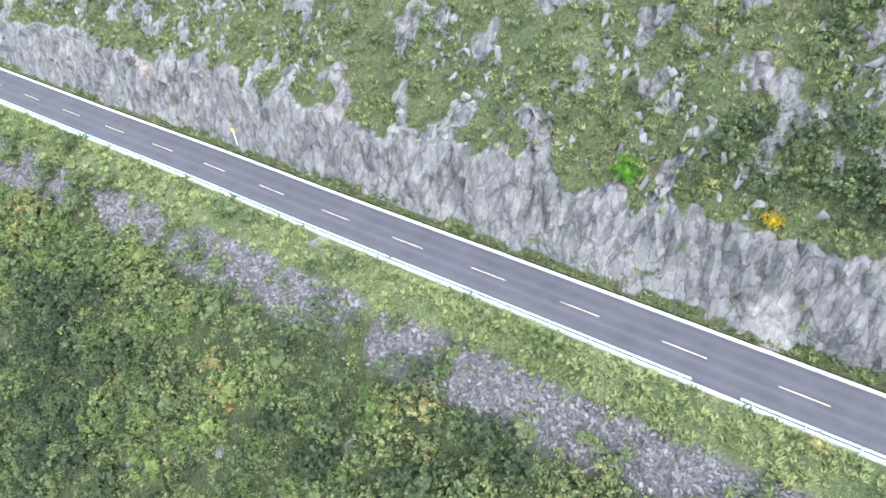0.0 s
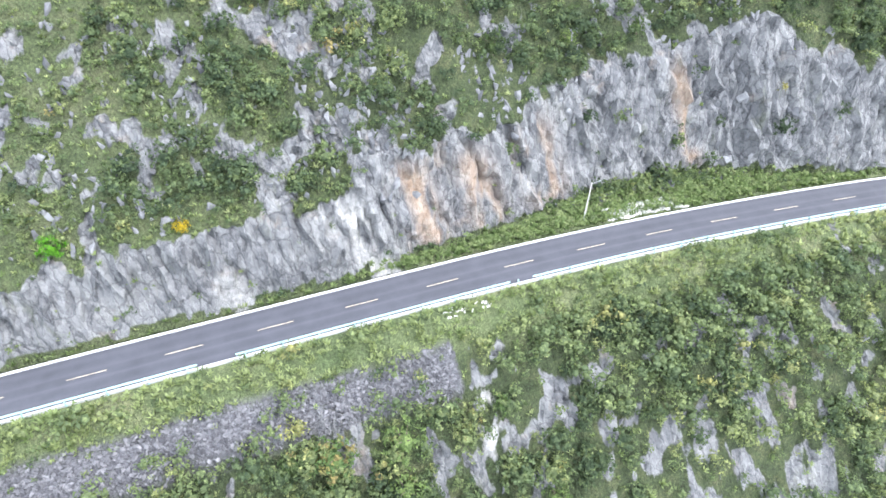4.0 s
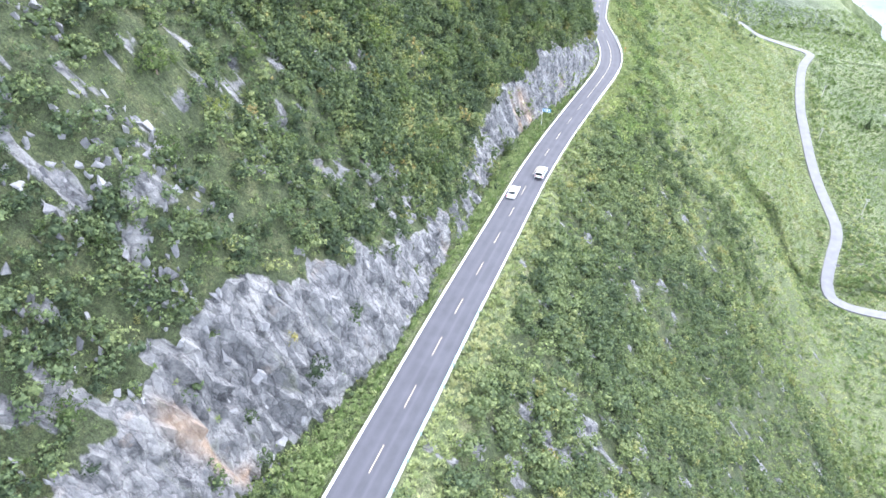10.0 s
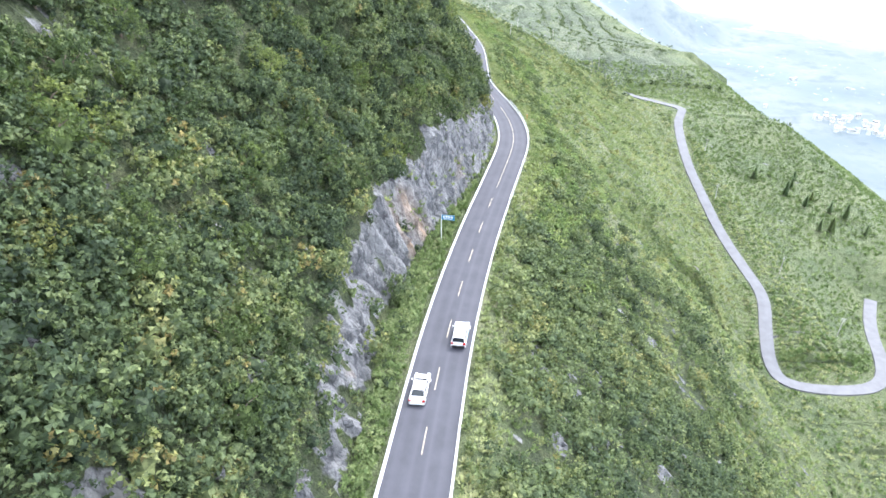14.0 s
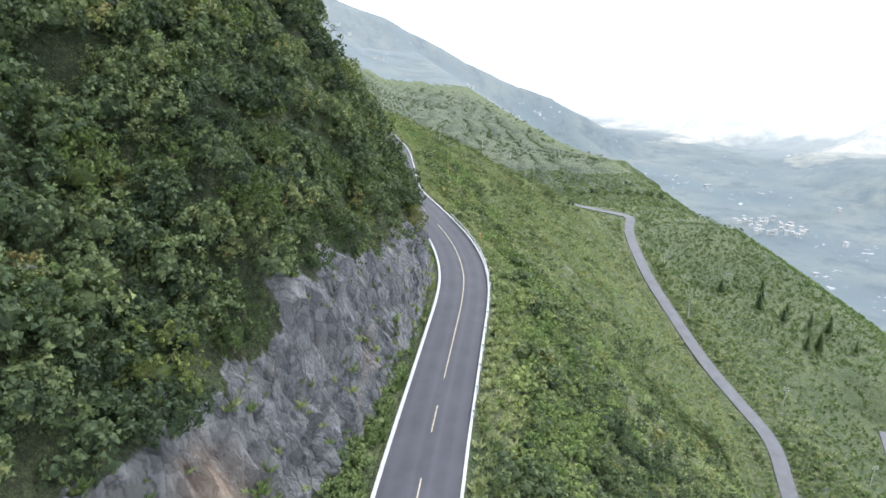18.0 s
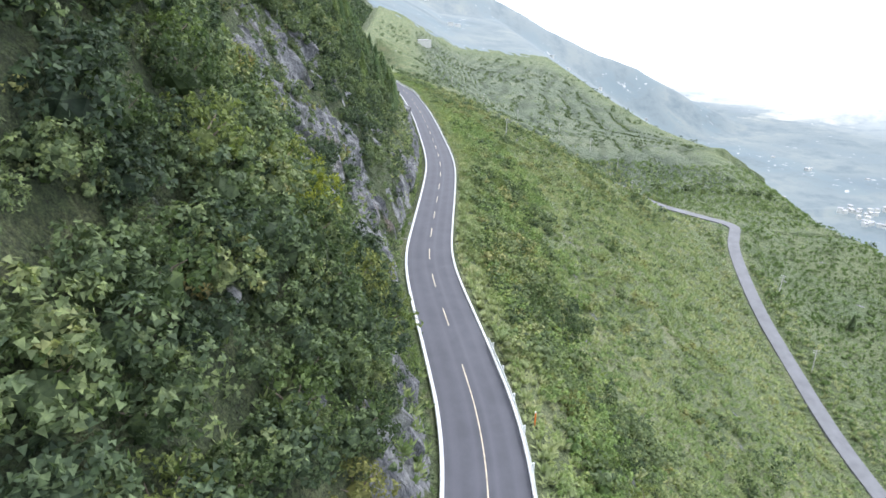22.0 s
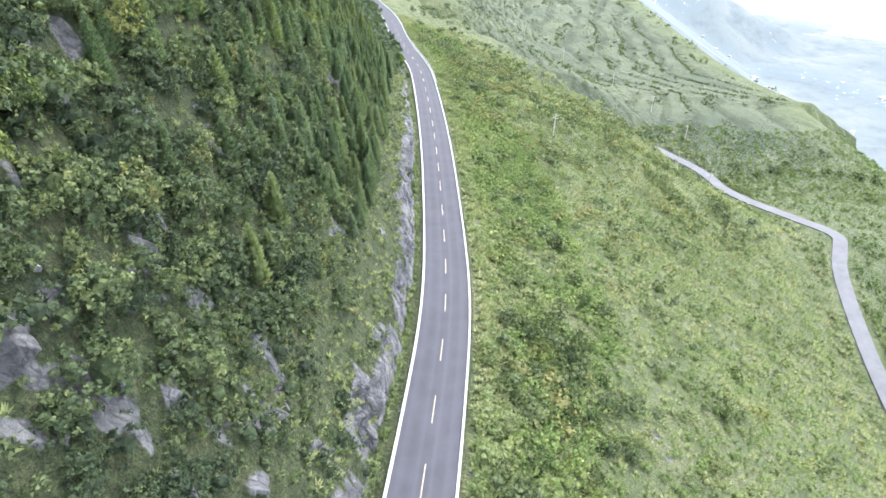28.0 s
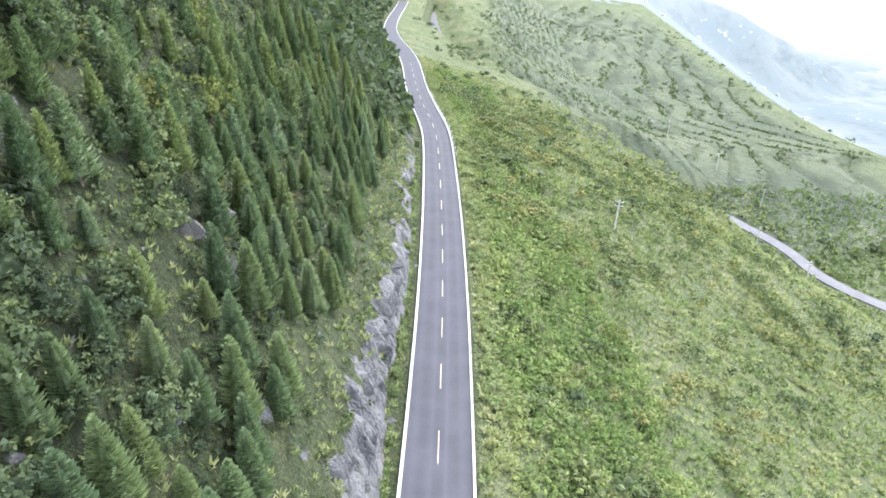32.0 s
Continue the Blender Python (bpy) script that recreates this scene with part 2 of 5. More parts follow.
    z = z + rough * (1.3 * (fbm(x / 6.5, y / 6.5, 0, 31, 3) - 0.5) + bare * (0.8 * slab - 0.2 - 0.4 * (edge < 0.09))) * np.where(face, 0.25, 1)
    TERRACE["meadow"] = np.where(d < 0, np.maximum(smooth01((s - 385) / 60), smooth01((10 - m) / 3)), np.where(s < 215, 0.38 * smooth01((215 - s) / 20), np.where(s > 495, 0.2 * smooth01((16 - d) / 6), np.where(d < foot, 0.85, 0.05))))
    TERRACE["field"] = np.where(d < 0, smooth01((m - far + 12) / 20) * smooth01((s - 380) / 40), 0.0)
    TERRACE["part"] = np.where(fields > 0.4, zt / step - np.floor(zt / step), -1.0)
    TERRACE["level"], TERRACE["terraced"] = zt / step, fields
    # rust runs down the cut in a few streaks
    rust = sum(np.exp(-((s + 0.25 * z - s0) / w) ** 2) for s0, w in ((221, 2.0), (229, 2.2), (238.5, 2.6), (374, 2.4), (368, 1.6), (262, 1.2), (478, 1.0)))
    chalk = np.exp(-((s - 219) / 1.5) ** 2) * smooth01((m - 11) / 2) * smooth01((21 - m) / 5) + np.where(face, np.exp(-((s + 0.5 * z - 214) / 2.6) ** 2) + 0.6 * np.exp(-((s + 0.3 * z - 196) / 2.0) ** 2) * (f < 0.5), 0)
    TERRACE["chalk"] = np.clip(chalk, 0, 1) * smooth01((fbm(s / 1.5, z / 2.5, d / 2.0, 153, 3) - 0.33) * 6)
    bare = np.maximum(bare, TERRACE["chalk"])
    TERRACE["rust"] = np.clip(rust, 0, 1) * face * smooth01((fbm(s / 1.3, z / 5.0, 0, 151, 3) - 0.36) * 6) * smooth01(f * 5) * smooth01((1.05 - f) * 3)
    return z, bare, s, d


# ---- materials ----
def material(name, rough=0.8, metal=0.0):
    mat = bpy.data.materials.new(name)
    mat.use_nodes = True
    b = mat.node_tree.nodes["Principled BSDF"]
    b.inputs["Roughness"].default_value, b.inputs["Metallic"].default_value = rough, metal
    return mat, mat.node_tree.nodes, mat.node_tree.links, b


def noise_of(n, l, scale, detail=4.0, rough=0.6, coord="Object", stretch=None, distort=0.0):
    tc = n.new("ShaderNodeTexCoord")
    out = tc.outputs[coord]
    if stretch:
        mp = n.new("ShaderNodeMapping")
        mp.inputs["Scale"].default_value = stretch
        l.new(out, mp.inputs["Vector"])
        out = mp.outputs[0]
    t = n.new("ShaderNodeTexNoise")
    t.inputs["Scale"].default_value, t.inputs["Detail"].default_value = scale, detail
    t.inputs["Roughness"].default_value, t.inputs["Distortion"].default_value = rough, distort
    l.new(out, t.inputs["Vector"])
    return t.outputs["Fac"]


def ramp_of(n, l, fac, stops):
    r = n.new("ShaderNodeValToRGB")
    e = r.color_ramp.elements
    while len(e) < len(stops):
        e.new(0.5)
    for q, (p, c) in zip(e, stops):
        q.position, q.color = p, (*c, 1)
    l.new(fac, r.inputs["Fac"])
    return r.outputs["Color"]


def mixed(n, l, fac, a, b, mode="MIX"):
    m = n.new("ShaderNodeMix")
    m.data_type, m.blend_type = "RGBA", mode
    for sock, v in ((m.inputs["Factor"], fac), (m.inputs["A"], a), (m.inputs["B"], b)):
        if isinstance(v, (int, float)):
            sock.default_value = v
        elif isinstance(v, tuple):
            sock.default_value = (*v, 1)
        else:
            l.new(v, sock)
    return m.outputs["Result"]


def math_of(n, l, op, a, b=0.0, clamp=False):
    m = n.new("ShaderNodeMath")
    m.operation, m.use_clamp = op, clamp
    for sock, v in ((m.inputs[0], a), (m.inputs[1], b)):
        if isinstance(v, (int, float)):
            sock.default_value = v
        else:
            l.new(v, sock)
    return m.outputs[0]


def bumped(n, l, b, height, strength=0.5, dist=0.1):
    bp = n.new("ShaderNodeBump")
    bp.inputs["Strength"].default_value, bp.inputs["Distance"].default_value = strength, dist
    l.new(height, bp.inputs["Height"])
    l.new(bp.outputs[0], b.inputs["Normal"])


def plain(name, colour, rough=0.6, metal=0.0, vary=0.12, scale=6.0):
    mat, n, l, b = material(name, rough, metal)
    dark, light = tuple(c * (1 - vary) for c in colour), tuple(min(1, c * (1 + vary)) for c in colour)
    l.new(ramp_of(n, l, noise_of(n, l, scale), [(0.3, dark), (0.7, light)]), b.inputs["Base Color"])
    return mat


def strata_vector(n, l, across, deep, down):
    """Coordinates that run quickly along the face and slowly down it, leaning with the beds of the rock."""
    place = n.new("ShaderNodeTexCoord").outputs["Object"]
    out = n.new("ShaderNodeCombineXYZ")
    for k, (axis, gain) in enumerate((((0.91, -0.4156, 0.14), across), ((0.4156, 0.9096, 0.1), deep), ((-0.2, 0.1, 0.97), down))):
        dot = n.new("ShaderNodeVectorMath")
        dot.operation = "DOT_PRODUCT"
        l.new(place, dot.inputs[0])
        dot.inputs[1].default_value = tuple(c * gain for c in axis)
        l.new(dot.outputs["Value"], out.inputs[k])
    return out.outputs[0]


def strata_noise(n, l, across, deep, down, detail=6, rough=0.65, distort=0.4):
    t = n.new("ShaderNodeTexNoise")
    t.inputs["Scale"].default_value, t.inputs["Detail"].default_value = 1.0, detail
    t.inputs["Roughness"].default_value, t.inputs["Distortion"].default_value = rough, distort
    l.new(strata_vector(n, l, across, deep, down), t.inputs["Vector"])
    return t.outputs["Fac"]


def strata_cells(n, l, across, deep, down, feature):
    wave = n.new("ShaderNodeTexNoise")
    wave.inputs["Scale"].default_value, wave.inputs["Detail"].default_value = 1.4, 5
    l.new(n.new("ShaderNodeTexCoord").outputs["Object"], wave.inputs["Vector"])
    bent = n.new("ShaderNodeVectorMath")
    bent.operation = "MULTIPLY_ADD"
    l.new(wave.outputs["Color"], bent.inputs[0])
    bent.inputs[1].default_value = (0.7, 0.5, 0.5)
    l.new(strata_vector(n, l, across, deep, down), bent.inputs[2])
    v = n.new("ShaderNodeTexVoronoi")
    v.feature = feature
    v.inputs["Scale"].default_value = 1.0
    l.new(bent.outputs[0], v.inputs["Vector"])
    return v


def rock_colour(n, l):
    slab = n_value(n, l, strata_cells(n, l, 0.75, 0.4, 0.26, "F1").outputs["Color"])
    chip = n_value(n, l, strata_cells(n, l, 2.0, 1.2, 0.75, "F1").outputs["Color"])
    beds = noise_of(n, l, 1.1, 9, 0.75)
    tone = math_of(n, l, "ADD", math_of(n, l, "MULTIPLY", slab, 0.17), math_of(n, l, "MULTIPLY", chip, 0.2))
    tone = math_of(n, l, "ADD", tone, math_of(n, l, "MULTIPLY", beds, 0.48))
    tone = math_of(n, l, "ADD", tone, math_of(n, l, "MULTIPLY", strata_noise(n, l, 1.6, 0.4, 0.25, 6, 0.7, 0.1), 0.3))
    col = ramp_of(n, l, tone, [(0.36, (0.085, 0.088, 0.098)), (0.5, (0.165, 0.169, 0.181)), (0.65, (0.245, 0.25, 0.26)), (0.82, (0.32, 0.322, 0.325))])
    pale = math_of(n, l, "MULTIPLY_ADD", noise_of(n, l, 0.22, 7, 0.72), 7.0)
    pale.node.inputs[2].default_value = -3.8
    pale.node.use_clamp = True
    col = mixed(n, l, math_of(n, l, "MULTIPLY", pale, 0.5), col, (0.43, 0.427, 0.415))
    warm = math_of(n, l, "MULTIPLY_ADD", noise_of(n, l, 0.13, 6, 0.65), 8.0)
    warm.node.inputs[2].default_value = -4.75
    warm.node.use_clamp = True
    col = mixed(n, l, math_of(n, l, "MULTIPLY", warm, 0.45), col, (0.42, 0.31, 0.22))
    moss = math_of(n, l, "MULTIPLY_ADD", strata_noise(n, l, 0.5, 0.2, 0.12, 7, 0.7), 7.0)
    moss.node.inputs[2].default_value = -4.0
    moss.node.use_clamp = True
    col = mixed(n, l, math_of(n, l, "MULTIPLY", moss, 0.45), col, (0.13, 0.15, 0.075))
    gap = lambda a, d, z, gain: math_of(n, l, "MULTIPLY", strata_cells(n, l, a, d, z, "DISTANCE_TO_EDGE").outputs["Distance"], gain, True)
    crack = math_of(n, l, "MULTIPLY", gap(0.75, 0.4, 0.26, 12.0), math_of(n, l, "ADD", math_of(n, l, "MULTIPLY", gap(2.0, 1.2, 0.75, 7.0), 0.5), 0.5))
    dark = ramp_of(n, l, crack, [(0.0, (0.5, 0.5, 0.52)), (0.7, (1, 1, 1))])
    relief = math_of(n, l, "ADD", math_of(n, l, "MULTIPLY", crack, 0.4), math_of(n, l, "ADD", math_of(n, l, "MULTIPLY", slab, 0.6), math_of(n, l, "MULTIPLY", chip, 0.35)))
    return mixed(n, l, 0.8, col, dark, "MULTIPLY"), relief


def n_value(n, l, colour):
    sep = n.new("ShaderNodeSeparateColor")
    l.new(colour, sep.inputs[0])
    return sep.outputs[0]


def hill_material():
    mat, n, l, b = material("hillside", 0.95)
    rock, streak = rock_colour(n, l)
    soil = ramp_of(n, l, noise_of(n, l, 0.35, 6, 0.7), [(0.3, (0.035, 0.05, 0.024)), (0.5, (0.06, 0.082, 0.036)), (0.7, (0.115, 0.125, 0.065))])
    fine = ramp_of(n, l, noise_of(n, l, 3.0, 4, 0.7), [(0.35, (0.45, 0.45, 0.45)), (0.65, (1.3, 1.3, 1.2))])
    grass = ramp_of(n, l, noise_of(n, l, 0.12, 7, 0.7), [(0.3, (0.088, 0.125, 0.057)), (0.5, (0.145, 0.18, 0.087)), (0.7, (0.23, 0.235, 0.14))])
    mead = n.new("ShaderNodeAttribute")
    mead.attribute_name = "meadow"
    soil = mixed(n, l, mead.outputs["Fac"], soil, grass)
    fld = n.new("ShaderNodeAttribute")
    fld.attribute_name = "field"
    crops = ramp_of(n, l, noise_of(n, l, 0.05, 6, 0.7), [(0.35, (0.10, 0.138, 0.07)), (0.6, (0.16, 0.19, 0.10))])
    soil = mixed(n, l, fld.outputs["Fac"], soil, crops)
    soil = mixed(n, l, 0.85, soil, fine, "MULTIPLY")
    leafy = ramp_of(n, l, noise_of(n, l, 9.0, 3, 0.7), [(0.36, (0.4, 0.42, 0.4)), (0.62, (1.4, 1.4, 1.3))])
    soil = mixed(n, l, 0.8, soil, leafy, "MULTIPLY")
    at = n.new("ShaderNodeAttribute")
    at.attribute_name = "bare"
    patch = noise_of(n, l, 1.3, 6, 0.7)
    k = math_of(n, l, "ADD", at.outputs["Fac"], math_of(n, l, "MULTIPLY", patch, 0.8))
    k = math_of(n, l, "MULTIPLY_ADD", k, 5.0)
    k.node.inputs[2].default_value = -4.2
    k.node.use_clamp = True
    rusty = n.new("ShaderNodeAttribute")
    rusty.attribute_name = "rust"
    stain = ramp_of(n, l, noise_of(n, l, 0.8, 6, 0.7), [(0.3, (0.30, 0.19, 0.12)), (0.5, (0.50, 0.33, 0.20)), (0.7, (0.66, 0.55, 0.44))])
    rock = mixed(n, l, math_of(n, l, "MULTIPLY", rusty.outputs["Fac"], 0.55), rock, stain)
    white = n.new("ShaderNodeAttribute")
    white.attribute_name = "chalk"
    rock = mixed(n, l, math_of(n, l, "MULTIPLY", white.outputs["Fac"], 0.8), rock, ramp_of(n, l, noise_of(n, l, 1.1, 6, 0.7), [(0.35, (0.34, 0.34, 0.34)), (0.6, (0.62, 0.61, 0.59))]))
    loose = n.new("ShaderNodeAttribute")
    loose.attribute_name = "scree"
    gravel = ramp_of(n, l, noise_of(n, l, 2.6, 5, 0.8), [(0.35, (0.05, 0.05, 0.058)), (0.6, (0.17, 0.168, 0.188))])
    ter, lev = n.new("ShaderNodeAttribute"), n.new("ShaderNodeAttribute")
    ter.attribute_name, lev.attribute_name = "terraced", "level"
    plot = ramp_of(n, l, noise_of(n, l, 0.018, 4, 0.6), [(0.35, (0.076, 0.098, 0.064)), (0.5, (0.102, 0.127, 0.082)), (0.65, (0.142, 0.163, 0.106))])
    wavy = math_of(n, l, "ADD", lev.outputs["Fac"], math_of(n, l, "MULTIPLY", noise_of(n, l, 0.03, 3, 0.6), 0.5))
    bank = ramp_of(n, l, math_of(n, l, "FRACT", wavy), [(0.0, (0.95, 0.95, 0.95)), (0.62, (1.06, 1.06, 1.02)), (0.74, (0.68, 0.73, 0.66)), (0.84, (0.66, 0.71, 0.64))])
    plot = mixed(n, l, 1.0, plot, bank, "MULTIPLY")
    plot = mixed(n, l, 0.5, plot, ramp_of(n, l, noise_of(n, l, 0.5, 5, 0.75), [(0.35, (0.6, 0.62, 0.6)), (0.65, (1.3, 1.3, 1.25))]), "MULTIPLY")
    soil = mixed(n, l, ter.outputs["Fac"], soil, plot)
    soil = mixed(n, l, loose.outputs["Fac"], soil, gravel)
    l.new(mixed(n, l, k, soil, rock), b.inputs["Base Color"])
    h = math_of(n, l, "ADD", math_of(n, l, "MULTIPLY", streak, 0.7), noise_of(n, l, 1.8, 8, 0.74))
    bumped(n, l, b, h, 1.0, 0.6)
    return mat


def asphalt_material():
    mat, n, l, b = material("asphalt", 0.75)
    col = ramp_of(n, l, noise_of(n, l, 0.35, 5, 0.6), [(0.3, (0.045, 0.047, 0.060)), (0.7, (0.065, 0.067, 0.084))])
    at = n.new("ShaderNodeAttribute")
    at.attribute_name = "track"
    col = mixed(n, l, math_of(n, l, "MULTIPLY", at.outputs["Fac"], 0.45), col, (0.095, 0.097, 0.12))
    grain = noise_of(n, l, 30, 3, 0.7)
    col = mixed(n, l, 0.35, col, ramp_of(n, l, grain, [(0.3, (0.6, 0.6, 0.6)), (0.7, (1.3, 1.3, 1.3))]), "MULTIPLY")
    l.new(col, b.inputs["Base Color"])
    bumped(n, l, b, grain, 0.15, 0.01)
    return mat


def distance_material(name, fields_at, lit_at, mist_away, mist_along, woods_tone):
    """Far country with light painted into its colour: haze, shaded fields and woods, sunlit patches on the far side,
    mist with growing distance.
    """
    mat, n, l, b = material(name, 1.0)
    sep = n.new("ShaderNodeSeparateXYZ")
    l.new(n.new("ShaderNodeTexCoord").outputs["Object"], sep.inputs[0])
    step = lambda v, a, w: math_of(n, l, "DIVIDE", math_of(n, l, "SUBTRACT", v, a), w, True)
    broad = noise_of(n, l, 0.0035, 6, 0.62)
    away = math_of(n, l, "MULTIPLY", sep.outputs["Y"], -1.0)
    # blue-grey tones carry the haze over fields and woods
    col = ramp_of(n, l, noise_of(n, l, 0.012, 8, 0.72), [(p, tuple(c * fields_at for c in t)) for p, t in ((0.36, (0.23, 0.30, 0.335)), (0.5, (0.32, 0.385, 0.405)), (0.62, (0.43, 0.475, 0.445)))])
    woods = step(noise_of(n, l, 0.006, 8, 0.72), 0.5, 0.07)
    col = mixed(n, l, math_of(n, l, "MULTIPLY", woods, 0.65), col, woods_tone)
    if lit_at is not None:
        # sunlight painted as cream noise patches beyond lit_at
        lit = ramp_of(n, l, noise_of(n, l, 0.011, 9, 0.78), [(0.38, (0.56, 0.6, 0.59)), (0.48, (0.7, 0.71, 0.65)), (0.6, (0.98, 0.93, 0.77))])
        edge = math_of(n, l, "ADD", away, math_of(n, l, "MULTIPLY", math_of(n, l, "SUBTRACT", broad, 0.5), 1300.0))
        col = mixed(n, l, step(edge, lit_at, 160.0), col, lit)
    specks = step(noise_of(n, l, 0.05, 3, 0.6), 0.64, 0.03)
    hamlets = step(noise_of(n, l, 0.006, 3, 0.6), 0.53, 0.06)
    col = mixed(n, l, math_of(n, l, "MULTIPLY", math_of(n, l, "MULTIPLY", specks, hamlets), 0.7), col, (1.0, 1.0, 1.0))
    # mist is painted in: the colour whitens towards far y and x
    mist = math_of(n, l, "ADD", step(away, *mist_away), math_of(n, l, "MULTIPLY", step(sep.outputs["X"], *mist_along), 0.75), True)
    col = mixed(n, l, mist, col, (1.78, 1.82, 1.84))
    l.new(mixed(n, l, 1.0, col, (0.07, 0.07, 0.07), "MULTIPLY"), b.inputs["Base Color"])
    # the far ground glows to keep its painted haze bright
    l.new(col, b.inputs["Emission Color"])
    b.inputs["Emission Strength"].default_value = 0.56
    return mat


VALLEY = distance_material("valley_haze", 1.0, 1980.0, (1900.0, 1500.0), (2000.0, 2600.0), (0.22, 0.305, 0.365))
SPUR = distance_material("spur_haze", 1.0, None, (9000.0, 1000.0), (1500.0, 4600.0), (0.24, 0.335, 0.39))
HILL, ASPHALT = hill_material(), asphalt_material()
CONCRETE = plain("pale_concrete", (0.52, 0.53, 0.54), 0.85, 0, 0.16, 1.5)
GREYROAD = plain("grey_concrete_road", (0.15, 0.153, 0.165), 0.9, 0, 0.15, 0.3)
LINE = plain("road_paint", (0.48, 0.42, 0.32), 0.7, 0, 0.35, 2.0)
CARWHITE = plain("white_car_paint", (0.82, 0.83, 0.84), 0.25, 0, 0.02)


# ---- mesh helpers ----
def mesh_of(name, verts, faces, mats, smooth=False):
    me = bpy.data.meshes.new(name)
    verts = np.asarray(verts, np.float32)
    if isinstance(faces, np.ndarray):
        k = faces.shape[1]
        me.vertices.add(len(verts))
        me.vertices.foreach_set("co", verts.ravel())
        me.loops.add(faces.size)
        me.loops.foreach_set("vertex_index", faces.astype(np.int32).ravel())
        me.polygons.add(len(faces))
        me.polygons.foreach_set("loop_start", np.arange(0, faces.size, k, dtype=np.int32))
        me.polygons.foreach_set("loop_total", np.full(len(faces), k, np.int32))
        me.update(calc_edges=True)
    else:
        me.from_pydata([tuple(v) for v in verts], [], faces)
    for m in mats if isinstance(mats, (list, tuple)) else [mats]:
        me.materials.append(m)
    me.polygons.foreach_set("use_smooth", [smooth] * len(me.polygons))
    me.update()
    return me


def attribute(me, name, values):
    a = me.attributes.new(name, "FLOAT", "POINT")
    a.data.foreach_set("value", np.asarray(values, np.float32))


def part(name, bm, mat, parent=None, label=""):
    """Links a bmesh or a mesh as one object under a thing or a part."""
    if isinstance(bm, bmesh.types.BMesh):
        me = bpy.data.meshes.new(name)
        bm.to_mesh(me)
        bm.free()
        me.materials.append(mat)
    else:
        me = bm
    ob = new(name, me)
    if parent:
        ob.parent = parent
    return tagged(ob, label)


def grid_faces(rows, cols):
    i = np.arange(rows - 1)[:, None] * cols + np.arange(cols - 1)[None]
    return np.stack([i, i + 1, i + cols + 1, i + cols], -1).reshape(-1, 4)


def ribbon(s, section):
    """A closed bar along the road: section is a list of (d, up)."""
    wide = half_wide(s) / 3.13
    rings = np.stack([road_at(s, d * wide if wide.min() < 1 else d, up) for d, up in section], 1)
    m, k = len(s), len(section)
    f = []
    i = np.arange(m - 1)[:, None] * k
    for a in range(k):
        c = (a + 1) % k
        f.append(np.stack([i[:, 0] + a, i[:, 0] + k + a, i[:, 0] + k + c, i[:, 0] + c], -1))
    return rings.reshape(-1, 3), np.concatenate(f)


# ---- the ground ----
OUT = np.array([0.4156, 0.9096])
ALONG_S = np.r_[np.arange(0, 90, 3.0), np.arange(90, 570, 0.52), np.arange(570, 620, 0.8), np.arange(620, 760, 1.6), np.arange(760, 1100, 4.0), np.arange(1100, NS - 1, 25.0)]
far_up = 24 * 1.055 ** np.arange(40)
far_dn = np.r_[14 * 1.045 ** np.arange(52), np.arange(140, 330, 3.5)]
ACROSS = np.r_[-far_dn[::-1], np.arange(-13.4, -3.5, 0.7), -3.3, 0.0, 3.3, 3.6, np.arange(3.9, 23.8, 0.42), far_up]
mid = road_at(ALONG_S)
gx = mid[:, None, 0] + ACROSS[None] * OUT[0]
gy = mid[:, None, 1] + ACROSS[None] * OUT[1]
gz, gbare, gs, gd = terrain(gx, gy)
gx, gy, extra = gx.ravel(), gy.ravel(), {k: TERRACE[k] for k in ("meadow", "field", "level", "terraced", "rust", "scree", "chalk")}
lean = gs + 0.22 * gz
block, joint = cells(lean / 2.6, gz / 5.2, 51)
chip, crack = cells(lean / 0.95, gz / 2.1, 55)
lump = fbm(gs / 7.0, gz / 6.0, gd / 7.0, 61, 3) - 0.5
rib, seam = cells((gs + 0.4 * gz) / 1.5, gz / 9.0, 57)
push = np.where(gd > 0, 1, -0.7) * gbare * smooth01((np.abs(gd) - 4.3) / 1.6) * (1.5 * lump + 1.1 * (block - 0.45) + 0.6 * (chip - 0.5) + 1.2 * (rib - 0.5) - 0.3 * (joint < 0.07) - 0.35 * (seam < 0.09) - 0.15 * (crack < 0.08))
push = np.maximum(push, np.where(gd > 0, -(np.abs(gd) - 3.9), -9))
gverts, gfaces = np.stack([gx + push * OUT[0], gy + push * OUT[1], gz], 1), grid_faces(len(ALONG_S), len(ACROSS))
gfaces = gfaces[~(gs > 1480)[gfaces].all(1)]
ground_me = mesh_of("ground", gverts, gfaces, HILL)
attribute(ground_me, "bare", gbare)
for key, values in extra.items():
    attribute(ground_me, key, values)
tagged(new("ground", ground_me), "steep limestone hillside with grey rock faces and green scrub", "hillside", kind="structure")

# the far ground: valley floor, far mountain side, far spur
FAR_S = np.r_[np.arange(0, 1500, 14.0), np.arange(1500, NS - 1, 25.0)]
FAR_D = np.r_[-300 * 1.055 ** np.arange(49)[::-1], np.arange(-290, 240, 18.0)]
mid = road_at(FAR_S)
fx, fy = mid[:, None, 0] + FAR_D[None] * OUT[0], mid[:, None, 1] + FAR_D[None] * OUT[1]
fz, _, fs, fd = terrain(fx, fy)
fz = fz - np.where(fs < 1460, 9.0, 0.0)
ffaces = grid_faces(len(FAR_S), len(FAR_D))
fverts = np.stack([fx.ravel(), fy.ravel(), fz], 1)
fnear = (fs[ffaces] < 1460).all(1) & (fd[ffaces] > -300).all(1)
